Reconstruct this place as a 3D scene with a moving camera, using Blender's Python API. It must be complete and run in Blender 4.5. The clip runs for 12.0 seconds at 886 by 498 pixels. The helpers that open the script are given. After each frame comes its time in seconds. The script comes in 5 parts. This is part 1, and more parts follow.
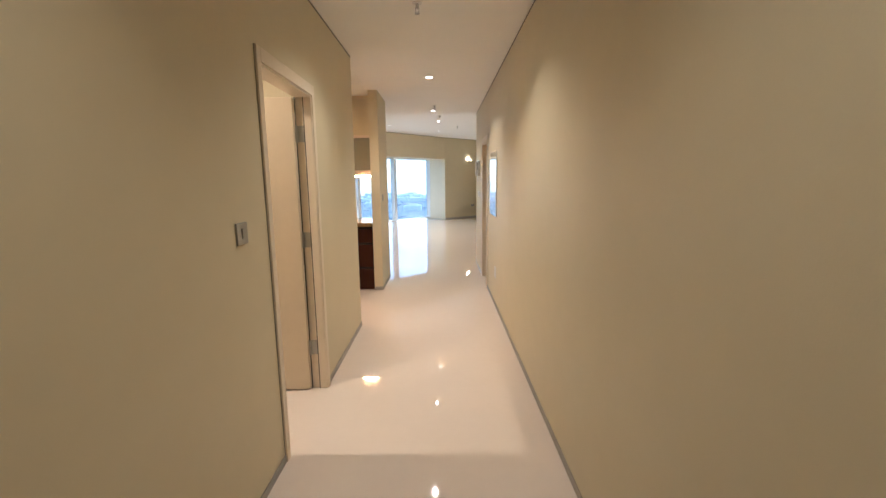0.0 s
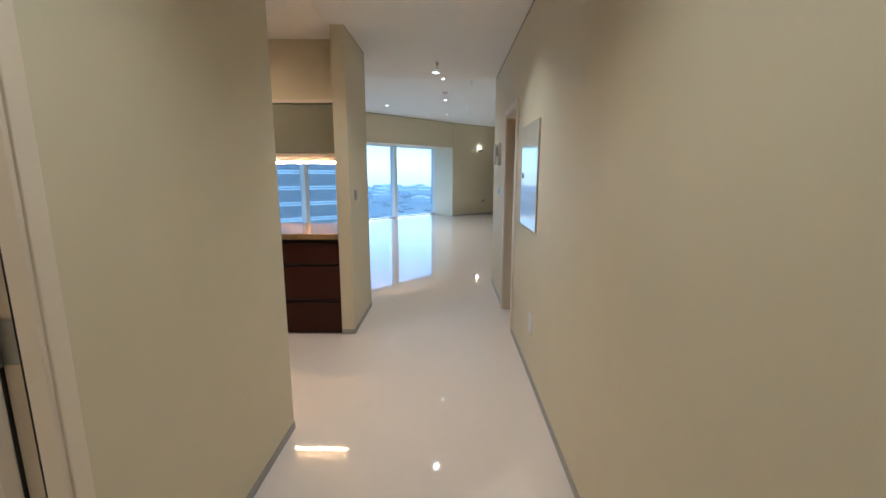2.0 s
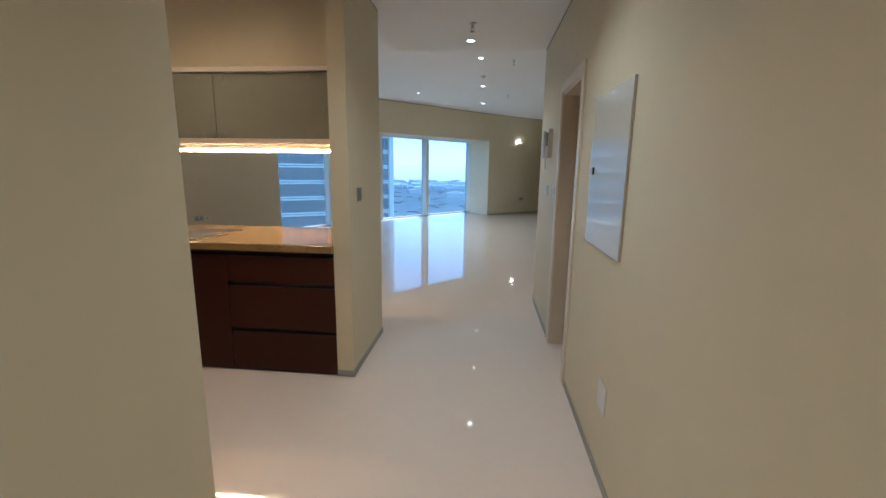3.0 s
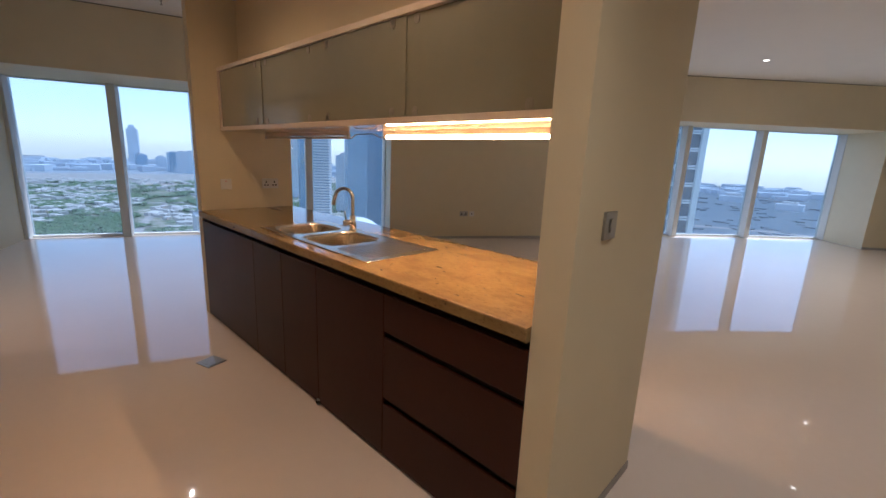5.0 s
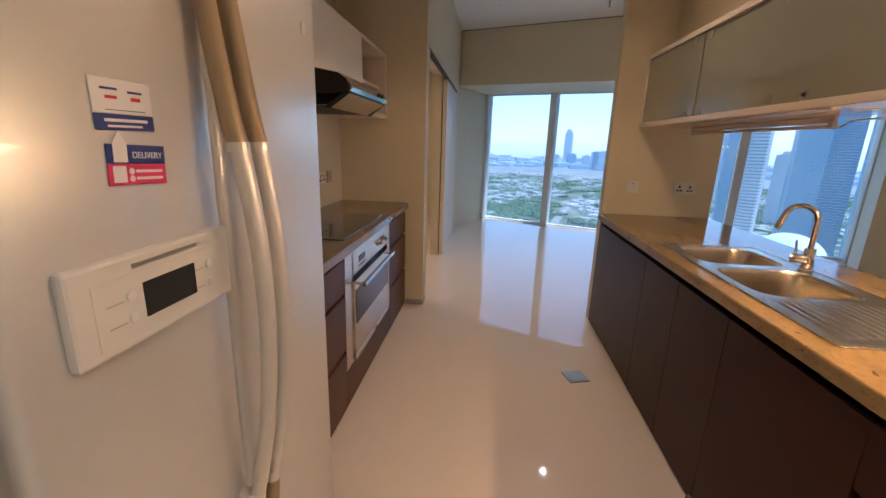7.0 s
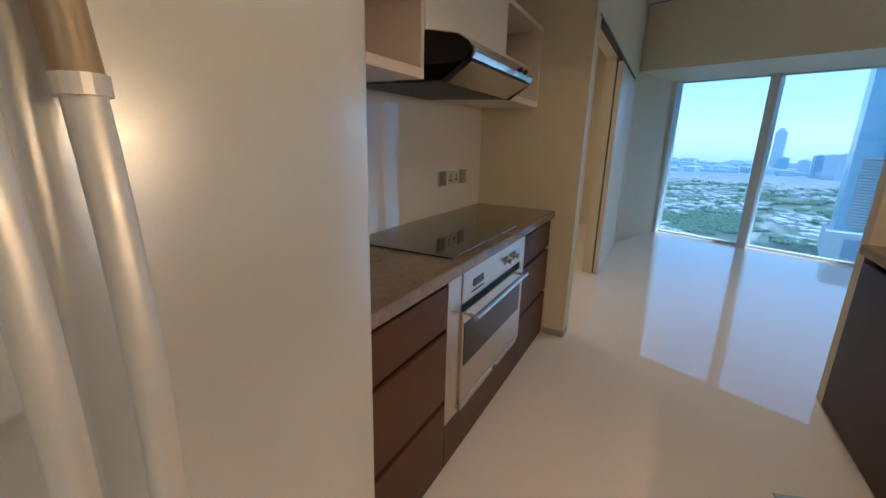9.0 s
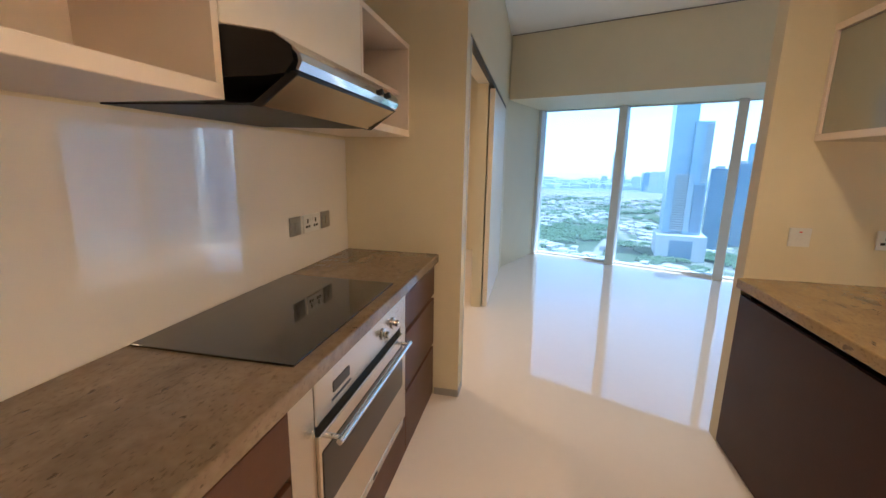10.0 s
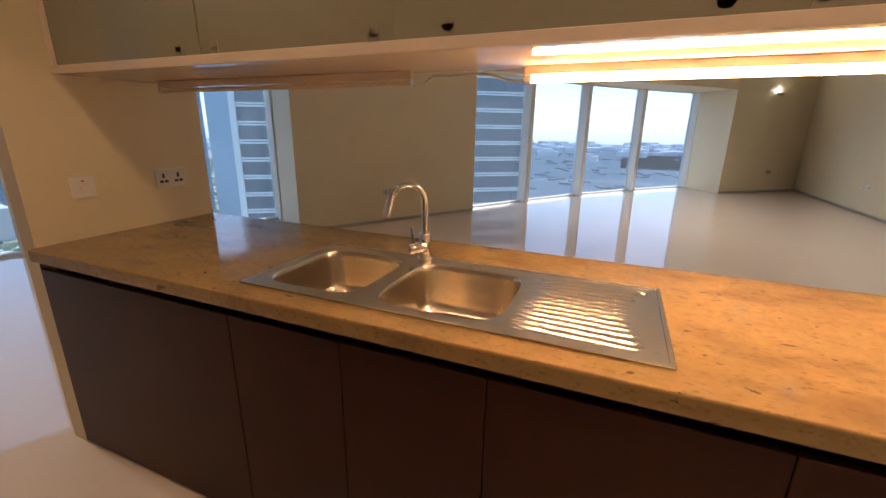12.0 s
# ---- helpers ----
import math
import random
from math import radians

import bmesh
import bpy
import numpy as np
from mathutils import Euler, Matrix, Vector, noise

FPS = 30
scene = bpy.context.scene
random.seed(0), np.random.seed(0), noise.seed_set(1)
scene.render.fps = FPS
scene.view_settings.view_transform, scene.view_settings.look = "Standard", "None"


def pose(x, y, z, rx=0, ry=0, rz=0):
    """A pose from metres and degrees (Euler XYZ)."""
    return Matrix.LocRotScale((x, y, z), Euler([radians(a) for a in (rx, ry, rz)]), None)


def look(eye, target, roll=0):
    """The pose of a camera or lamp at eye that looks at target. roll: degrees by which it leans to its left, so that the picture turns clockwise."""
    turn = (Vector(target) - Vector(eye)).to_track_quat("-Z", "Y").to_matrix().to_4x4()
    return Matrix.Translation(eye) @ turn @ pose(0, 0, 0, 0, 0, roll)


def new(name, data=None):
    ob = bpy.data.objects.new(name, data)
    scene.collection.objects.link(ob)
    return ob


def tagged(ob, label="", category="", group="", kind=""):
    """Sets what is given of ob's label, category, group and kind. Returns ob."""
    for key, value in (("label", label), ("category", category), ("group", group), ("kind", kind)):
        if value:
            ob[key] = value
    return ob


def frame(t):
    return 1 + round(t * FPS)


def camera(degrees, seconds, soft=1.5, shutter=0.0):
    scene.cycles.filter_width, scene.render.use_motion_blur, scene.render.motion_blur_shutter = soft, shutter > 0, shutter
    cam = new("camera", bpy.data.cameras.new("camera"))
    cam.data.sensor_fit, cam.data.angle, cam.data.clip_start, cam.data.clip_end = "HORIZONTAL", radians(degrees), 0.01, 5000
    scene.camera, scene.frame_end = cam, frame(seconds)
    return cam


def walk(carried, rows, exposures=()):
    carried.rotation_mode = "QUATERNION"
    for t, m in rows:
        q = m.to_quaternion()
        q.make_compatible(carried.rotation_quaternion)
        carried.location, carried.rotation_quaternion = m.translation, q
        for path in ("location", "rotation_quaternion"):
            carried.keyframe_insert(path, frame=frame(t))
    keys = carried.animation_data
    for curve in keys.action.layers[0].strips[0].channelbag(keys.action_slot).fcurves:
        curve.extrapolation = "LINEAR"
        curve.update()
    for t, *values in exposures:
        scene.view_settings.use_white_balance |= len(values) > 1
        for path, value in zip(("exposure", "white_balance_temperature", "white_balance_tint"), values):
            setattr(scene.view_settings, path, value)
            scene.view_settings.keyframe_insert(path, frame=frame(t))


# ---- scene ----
cam = camera(93.7, 12.0)
PATH = [
    (0, (0.164, -0.609, 1.423), (0.168, 1.365, 1.102), -0.6),
    (0.5, (0.186, -0.124, 1.421), (0.219, 1.851, 1.109), -0.4),
    (1, (0.177, 0.376, 1.417), (0.205, 2.35, 1.102), -0.2),
    (1.5, (0.2, 0.841, 1.404), (0.201, 2.813, 1.071), -0.1),
    (2, (0.208, 1.304, 1.405), (0.177, 3.271, 1.049), 0.1),
    (2.5, (0.212, 1.792, 1.405), (0.168, 3.757, 1.036), 0.3),
    (2.7, (0.215, 1.986, 1.397), (0.134, 3.949, 1.023), 0.5),
    (4.3, (0.091, 3.307, 1.385), (-0.902, 4.997, 0.99), 2.2),
    (4.5, (0.027, 3.441, 1.387), (-1.078, 5.058, 0.982), 2.4),
    (5, (-0.112, 3.719, 1.402), (-1.457, 5.136, 0.976), 2.5),
    (5.5, (-0.216, 3.911, 1.406), (-1.762, 5.097, 0.956), 2.5),
    (6, (-0.291, 3.981, 1.407), (-1.997, 4.906, 0.923), 2.2),
    (6.5, (-0.438, 3.955, 1.394), (-2.32, 4.408, 0.894), 2.0),
    (7, (-0.57, 3.908, 1.397), (-2.497, 3.711, 0.899), 1.8),
    (7.2, (-0.62, 3.902, 1.398), (-2.51, 3.475, 0.903), 1.9),
    (8.8, (-1.065, 3.92, 1.328), (-2.745, 2.971, 0.802), 1.5),
    (9, (-1.167, 3.884, 1.345), (-2.879, 2.984, 0.835), 1.5),
    (9.5, (-1.418, 3.82, 1.394), (-3.226, 3.089, 0.948), 1.5),
    (10, (-1.66, 3.775, 1.417), (-3.576, 3.366, 1.015), 1.1),
    (10.5, (-1.824, 3.819, 1.418), (-3.733, 4.212, 0.972), 0.3),
    (11, (-1.863, 3.935, 1.392), (-3.335, 5.184, 0.869), 0.2),
    (11.5, (-1.859, 3.984, 1.367), (-2.861, 5.623, 0.81), 0.8),
    (12, (-1.835, 3.989, 1.368), (-2.575, 5.761, 0.808), 0.8),
]
walk(cam, [(t, look(eye, target, roll)) for t, eye, target, roll in PATH],
     exposures=[(0, 1.9, 5100, 9), (0.5, 1.85, 5100, 8), (1.5, 1.6, 4700, 4), (2.5, 1.2, 4250, 1), (4.5, 0.9, 4950, 12), (5.0, 0.8, 5100, 15), (6.0, 1.0, 5700, 18), (6.5, 1.1, 5200, 14), (7.0, 1.15, 4800, 11), (9.0, 1.05, 4250, -1),
                (9.5, 1.35, 4300, -1), (10.0, 1.8, 4650, 3), (10.5, 1.65, 5100, 7), (11, 1.15, 5300, 10), (12, 1.08, 5600, 15)])

# ---------------------------------------------------------------- light
world = bpy.data.worlds.new("sky")
scene.world = world
world.use_nodes = True
_nt = world.node_tree
_sky = _nt.nodes.new("ShaderNodeTexSky")
_sky.sky_type, _sky.sun_disc = "NISHITA", False
_sky.sun_elevation, _sky.sun_rotation = radians(74), radians(5)
_sky.air_density, _sky.dust_density, _sky.ozone_density, _sky.altitude = 1.0, 0.5, 1.5, 150
_haze = _nt.nodes.new("ShaderNodeHueSaturation")   # hazy desert air
_haze.inputs["Saturation"].default_value, _haze.inputs["Value"].default_value = 0.62, 1.12
_nt.links.new(_sky.outputs[0], _haze.inputs["Color"])
_nt.links.new(_haze.outputs[0], _nt.nodes["Background"].inputs[0])
_nt.nodes["Background"].inputs[1].default_value = 0.15


def lamp(name, kind, m, power, color, size=0.1):
    d = bpy.data.lights.new(name, kind)
    d.energy, d.color = power, color
    if kind == "SUN":
        d.angle = radians(0.5)
    elif kind == "AREA":
        d.size = size
    else:
        d.shadow_soft_size = size
    ob = new(name, d)
    ob.matrix_world = m
    return ob


WARM, ORANGE = (1.0, 0.80, 0.56), (1.0, 0.57, 0.25)
HALL_W, LIVING_W, SIDE_W, KITCHEN_FILL_W = 24.0, 42.0, 28.0, 19.0   # watts of the ceiling spotlights; the kitchen ones are added fill
lamp("sun", "SUN", look((0, 0, 0), (-0.02, -0.28, -0.96)), 2.8, (1.0, 0.95, 0.88))


# ---------------------------------------------------------------- materials
def material(name, color, rough=0.5, metal=0.0, tint=None, scale=8.0, amount=0.5, bump=0.0, bump_scale=60.0, coat=0.0,
             rough_var=0.0, spec=0.5, glow=None):
    """A node material: two scales of noise between color and tint, fine bump, uneven gloss."""
    m = bpy.data.materials.new(name)
    m.use_nodes = True
    t = m.node_tree
    n, l = t.nodes, t.links
    b = n["Principled BSDF"]
    b.inputs["Base Color"].default_value = (*color, 1)
    b.inputs["Roughness"].default_value, b.inputs["Metallic"].default_value = rough, metal
    b.inputs["Coat Weight"].default_value, b.inputs["Specular IOR Level"].default_value = coat, spec
    b.inputs["Coat Roughness"].default_value = 0.03
    co = n.new("ShaderNodeTexCoord").outputs["Object"]
    if tint:
        big, fine, mix, ramp = (n.new(k) for k in ("ShaderNodeTexNoise", "ShaderNodeTexNoise", "ShaderNodeMath", "ShaderNodeMix"))
        big.inputs["Scale"].default_value, fine.inputs["Scale"].default_value = scale, scale * 9
        big.inputs["Detail"].default_value = fine.inputs["Detail"].default_value = 5
        mix.operation = "MULTIPLY_ADD"
        mix.inputs[1].default_value = 0.5
        ramp.data_type = "RGBA"
        ramp.inputs["A"].default_value, ramp.inputs["B"].default_value = (*color, 1), (*tint, 1)
        gain = n.new("ShaderNodeMath")
        gain.operation = "MULTIPLY"
        gain.inputs[1].default_value = 0.5
        curve = n.new("ShaderNodeMapRange")
        curve.inputs["From Min"].default_value, curve.inputs["From Max"].default_value = 0.5 - amount / 2, 0.5 + amount / 2
        l.new(co, big.inputs["Vector"]), l.new(co, fine.inputs["Vector"])
        l.new(fine.outputs[0], gain.inputs[0])
        l.new(big.outputs[0], mix.inputs[0]), l.new(gain.outputs[0], mix.inputs[2])
        l.new(mix.outputs[0], curve.inputs["Value"]), l.new(curve.outputs[0], ramp.inputs["Factor"])
        l.new(ramp.outputs["Result"], b.inputs["Base Color"])
    if rough_var:
        rn, rr = n.new("ShaderNodeTexNoise"), n.new("ShaderNodeMapRange")
        rn.inputs["Scale"].default_value, rn.inputs["Detail"].default_value = 3.0, 6
        rr.inputs["To Min"].default_value, rr.inputs["To Max"].default_value = max(0, rough - rough_var), rough + rough_var
        l.new(co, rn.inputs["Vector"]), l.new(rn.outputs[0], rr.inputs["Value"]), l.new(rr.outputs[0], b.inputs["Roughness"])
    if bump:
        bn, bp = n.new("ShaderNodeTexNoise"), n.new("ShaderNodeBump")
        bn.inputs["Scale"].default_value, bn.inputs["Detail"].default_value = bump_scale, 4
        bp.inputs["Strength"].default_value, bp.inputs["Distance"].default_value = bump, 0.002
        l.new(co, bn.inputs["Vector"]), l.new(bn.outputs[0], bp.inputs["Height"]), l.new(bp.outputs[0], b.inputs["Normal"])
    if glow:
        b.inputs["Emission Color"].default_value, b.inputs["Emission Strength"].default_value = (*glow[0], 1), glow[1]
    return m


def glass(name, color, rough=0.0, ior=1.45, veil=0.0):
    m = bpy.data.materials.new(name)
    m.use_nodes = True
    b = m.node_tree.nodes["Principled BSDF"]
    b.inputs["Base Color"].default_value = (*color, 1)
    b.inputs["Roughness"].default_value, b.inputs["Transmission Weight"].default_value, b.inputs["IOR"].default_value = rough, 1, ior
    if veil:
        # a thin pale film, uneven over the pane, painting haze over the view
        n, l = m.node_tree.nodes, m.node_tree.links
        film, mix, spots, rng = (n.new(k) for k in ("ShaderNodeBsdfTranslucent", "ShaderNodeMixShader", "ShaderNodeTexNoise", "ShaderNodeMapRange"))
        film.inputs["Color"].default_value = (0.80, 0.87, 0.92, 1)
        spots.inputs["Scale"].default_value, spots.inputs["Detail"].default_value = 1.3, 4
        rng.inputs["To Min"].default_value, rng.inputs["To Max"].default_value = veil * 0.8, veil * 1.2
        l.new(n.new("ShaderNodeTexCoord").outputs["Object"], spots.inputs["Vector"]), l.new(spots.outputs[0], rng.inputs["Value"])
        l.new(rng.outputs[0], mix.inputs["Fac"]), l.new(b.outputs[0], mix.inputs[1]), l.new(film.outputs[0], mix.inputs[2])
        l.new(mix.outputs[0], n["Material Output"].inputs["Surface"])
    return m


PAINT = material("cream_wall_paint", (0.70, 0.625, 0.44), 0.55, tint=(0.66, 0.585, 0.405), scale=0.6, bump=0.12, bump_scale=180)
CEIL = material("ceiling_paint", (0.87, 0.86, 0.82), 0.7, tint=(0.84, 0.83, 0.79), scale=0.5, bump=0.08, bump_scale=150)
FLOOR = material("polished_floor", (0.81, 0.71, 0.63), 0.035, tint=(0.77, 0.67, 0.59), scale=2.0, amount=0.7, rough_var=0.015, coat=0.3,
                 bump=0.02, bump_scale=6)
ALU = material("aluminium_trim", (0.42, 0.41, 0.39), 0.4, metal=0.6, tint=(0.36, 0.35, 0.33), scale=5)
FRAME = material("window_frame_paint", (0.70, 0.72, 0.70), 0.4, tint=(0.64, 0.66, 0.65), scale=2)
PANE = glass("window_glass", (0.60, 0.69, 0.75), veil=0.07)
DOORWOOD = material("beige_door_veneer", (0.74, 0.63, 0.47), 0.4, tint=(0.70, 0.59, 0.435), scale=2.5, bump=0.05)
TRIM = material("door_frame_paint", (0.80, 0.70, 0.55), 0.35, tint=(0.76, 0.66, 0.51), scale=1.5, bump=0.05)


# ---------------------------------------------------------------- mesh helpers
def bm_box(x0, x1, y0, y1, z0, z1, bevel=0.0, seg=2):
    bm = bmesh.new()
    vs = [bm.verts.new((x, y, z)) for z in (z0, z1) for x, y in ((x0, y0), (x1, y0), (x1, y1), (x0, y1))]
    for f in ((3, 2, 1, 0), (4, 5, 6, 7), (0, 1, 5, 4), (1, 2, 6, 5), (2, 3, 7, 6), (3, 0, 4, 7)):
        bm.faces.new([vs[i] for i in f])
    if bevel:
        bmesh.ops.bevel(bm, geom=bm.edges[:], offset=bevel, segments=seg, affect="EDGES", profile=0.5)
    bm.normal_update()
    return bm


def bm_prism(pts, z0, z1):
    """A plan outline raised from z0 to z1."""
    bm = bmesh.new()
    low = [bm.verts.new((x, y, z0)) for x, y in pts]
    high = [bm.verts.new((x, y, z1)) for x, y in pts]
    n = len(pts)
    for i in range(n):
        bm.faces.new((low[i], low[(i + 1) % n], high[(i + 1) % n], high[i]))
    bm.faces.new(high), bm.faces.new(low[::-1])
    bmesh.ops.recalc_face_normals(bm, faces=bm.faces[:])
    return bm


def bm_join(*bms):
    out = bmesh.new()
    for b in bms:
        me = bpy.data.meshes.new("join")
        b.to_mesh(me)
        out.from_mesh(me)
        b.free()
        bpy.data.meshes.remove(me)
    return out


def bm_cyl(p0, p1, r0, r1=None, seg=20, bevel=0.0):
    p0, p1 = Vector(p0), Vector(p1)
    bm = bmesh.new()
    bmesh.ops.create_cone(bm, cap_ends=True, segments=seg, radius1=r0, radius2=r0 if r1 is None else r1, depth=(p1 - p0).length)
    if bevel:
        rim = [e for e in bm.edges if abs(e.verts[0].co.z - e.verts[1].co.z) < 1e-6]
        bmesh.ops.bevel(bm, geom=rim, offset=bevel, segments=2, affect="EDGES", profile=0.5)
    bm.transform(Matrix.Translation((p0 + p1) / 2) @ (p1 - p0).to_track_quat("Z", "Y").to_matrix().to_4x4())
    return bm


def bm_tube(pts, radius, seg=12):
    """A round bar along a line of points; radius is a number or one for each point."""
    pts = [Vector(p) for p in pts]
    rs = radius if isinstance(radius, (list, tuple)) else [radius] * len(pts)
    bm, rings = bmesh.new(), []
    side = None
    for i, p in enumerate(pts):
        d = (pts[min(i + 1, len(pts) - 1)] - pts[max(i - 1, 0)]).normalized()
        if side is None:
            side = d.orthogonal().normalized()
        side = (side - d * side.dot(d)).normalized()
        up = d.cross(side)
        rings.append([bm.verts.new(p + rs[i] * (math.cos(a) * side + math.sin(a) * up)) for a in (k * math.tau / seg for k in range(seg))])
    for a, b in zip(rings, rings[1:]):
        for k in range(seg):
            bm.faces.new((a[k], a[(k + 1) % seg], b[(k + 1) % seg], b[k]))
    bm.faces.new(rings[0][::-1]), bm.faces.new(rings[-1])
    bmesh.ops.recalc_face_normals(bm, faces=bm.faces[:])
    return bm


def mesh_object(name, bm, mat, smooth=False):
    me = bpy.data.meshes.new(name)
    bm.to_mesh(me)
    bm.free()
    me.materials.append(mat)
    if smooth:
        for p in me.polygons:
            p.use_smooth = True
        me.set_sharp_from_angle(angle=radians(35))
    return new(name, me)


def part(name, bm, mat, parent, label="", smooth=False):
    ob = mesh_object(name, bm, mat, smooth)
    ob.parent = parent
    if label:
        ob["label"] = label
    return ob


def thing(name, label, category, group="", kind="", at=(0, 0, 0)):
    ob = new(name)
    ob.location = at
    ob.empty_display_size = 0.05
    return tagged(ob, label, category, group, kind)


def structure(name, bm, mat, label, category):
    return tagged(mesh_object(name, bm, mat), label, category, kind="structure")


# ---------------------------------------------------------------- plan
HX0, HX1 = -0.655, 0.77          # faces of the corridor walls
LOW, HIGH = 2.555, 3.03          # dropped and main ceiling
SOFFIT = 2.250                   # window head
WEST = [(-8.645, 3.873), (-8.18, 4.98), (-7.65, 6.23), (-7.12, 7.50), (-6.58, 8.78)]
NORTH = [(-4.36, 10.80), (-3.58, 12.07), (-2.70, 13.43), (-1.63, 14.80), (-0.40, 16.13)]
OUTLINE = [(-10.2, 0.2), (-8.80, 3.80), *[(x - 0.16, y + 0.07) for x, y in WEST[1:]], *[(x - 0.13, y + 0.09) for x, y in NORTH],
           (0.3, 17.5), (2.5, 17.5), (2.5, -1.9), (-10.2, -1.9)]

structure("floor", bm_prism(OUTLINE, -0.3, 0.0), FLOOR, "glossy cream seamless floor reflecting the windows", "floor")
structure("ceiling", bm_prism(OUTLINE, HIGH, HIGH + 0.3), CEIL, "plain white painted ceiling of the open rooms", "ceiling")
structure("ceiling_corridor", bm_join(bm_box(-0.755, 0.87, -1.6, 6.70, LOW, HIGH - 0.003), bm_box(-4.09, -0.758, 2.58, 5.585, LOW, HIGH - 0.003)),
          CEIL, "lowered white ceiling over corridor and kitchen", "ceiling")


def wall(name, bms, label):
    return structure(name, bm_join(*bms), PAINT, label, "wall")


H = HIGH - 0.002
wall("wall_corridor_left", [bm_box(-0.755, HX0, -1.6, 1.375, 0, LOW), bm_box(-0.755, HX0, 1.375, 2.135, 1.975, LOW), bm_box(-0.755, HX0, 2.135, 3.40, 0, LOW)],
     "cream painted corridor wall with an open doorway")
wall("wall_corridor_right", [bm_box(HX1, 0.87, -1.6, 4.92, 0, LOW), bm_box(HX1, 0.87, 4.92, 5.56, 1.97, LOW), bm_box(HX1, 0.87, 5.56, 6.70, 0, LOW)],
     "cream painted corridor wall with a door recess")
wall("wall_corridor_end", [bm_box(HX0, HX1, -1.7, -1.6, 0, LOW)], "plain cream wall closing the corridor")
wall("wall_living_south", [bm_box(0.87, 2.17, 6.60, 6.70, 0, H)], "plain cream living room wall")
wall("wall_living_east", [bm_box(2.17, 2.27, 6.60, 16.90, 0, H)], "plain cream living room wall with sockets")
wall("wall_living_north", [bm_prism([(0.30, 15.25), (2.17, 16.83), (2.27, 17.3), (0.1, 17.3), (-0.40, 16.14)], 0, H)],
     "cream living room wall beside the window recess")
wall("wall_pier_windows", [bm_prism([(-5.65, 8.20), (-4.10, 10.72), (-4.37, 10.83), (-6.60, 8.82)], 0, H)], "broad cream wall between two window recesses")
wall("wall_header_west", [bm_prism([(-7.41, 3.40), (-5.652, 8.197), (-6.60, 8.80), (-8.74, 3.74)], SOFFIT, H)], "cream wall band above the window recess")
wall("wall_header_north", [bm_prism([(-4.098, 10.722), (0.298, 15.248), (-0.40, 16.16), *[(x - 0.03, y + 0.02) for x, y in NORTH[3:0:-1]], (-4.36, 10.84)], SOFFIT, H)],
     "cream wall band above the window recess")
wall("wall_kitchen_back", [bm_box(-3.975, -0.755, 2.58, 2.68, 0, LOW)], "cream kitchen wall behind the hob")
wall("wall_kitchen_end", [bm_box(-4.09, -3.975, 2.58, 3.39, 0, H)], "cream end wall beside the hob counter")
wall("wall_sink_end", [bm_box(-3.975, -3.885, 4.80, 5.585, 0, LOW)], "cream end wall of the sink counter with sockets")
wall("wall_sink_pillar", [bm_box(-0.742, -0.63, 4.80, 5.59, 0, LOW)], "cream wall pillar at the end of the sink counter")
wall("wall_bulkhead", [bm_box(-3.885, -0.742, 5.16, 5.50, 2.03, LOW)], "cream bulkhead above the glass cabinet")
wall("wall_west_south", [bm_box(-7.41, -5.66, 3.22, 3.32, 0, H), bm_box(-5.66, -4.09, 3.22, 3.38, 2.14, H), bm_box(-7.41, -5.66, 3.32, 3.38, 2.14, H),
                         bm_box(-7.41, -7.12, 3.32, 3.38, 0, 2.14), bm_prism([(-7.41, 3.38), (-8.64, 3.845), (-8.82, 3.92), (-8.90, 3.55), (-7.41, 3.22)], 0, H)],
     "cream wall with a wide sliding doorway")
# plain rooms behind the doorways
wall("wall_side_room", [bm_box(-8.6, -8.5, 0.6, 3.22, 0, H), bm_box(-8.5, -4.0, 0.5, 0.6, 0, H), bm_box(-4.0, -3.9, 0.5, 2.58, 0, H)], "plain cream walls of the room behind the sliding door")
wall("wall_left_room", [bm_box(-3.8, -0.755, 0.2, 0.3, 0, H), bm_box(-3.9, -3.8, 0.2, 2.58, 0, H), bm_box(-3.8, -0.755, 2.48, 2.578, 0, H)], "plain cream walls of the room off the corridor")
wall("wall_right_room", [bm_box(0.87, 2.0, 4.5, 4.6, 0, H), bm_box(1.95, 2.05, 4.6, 6.6, 0, H)], "plain cream walls of the room off the corridor")


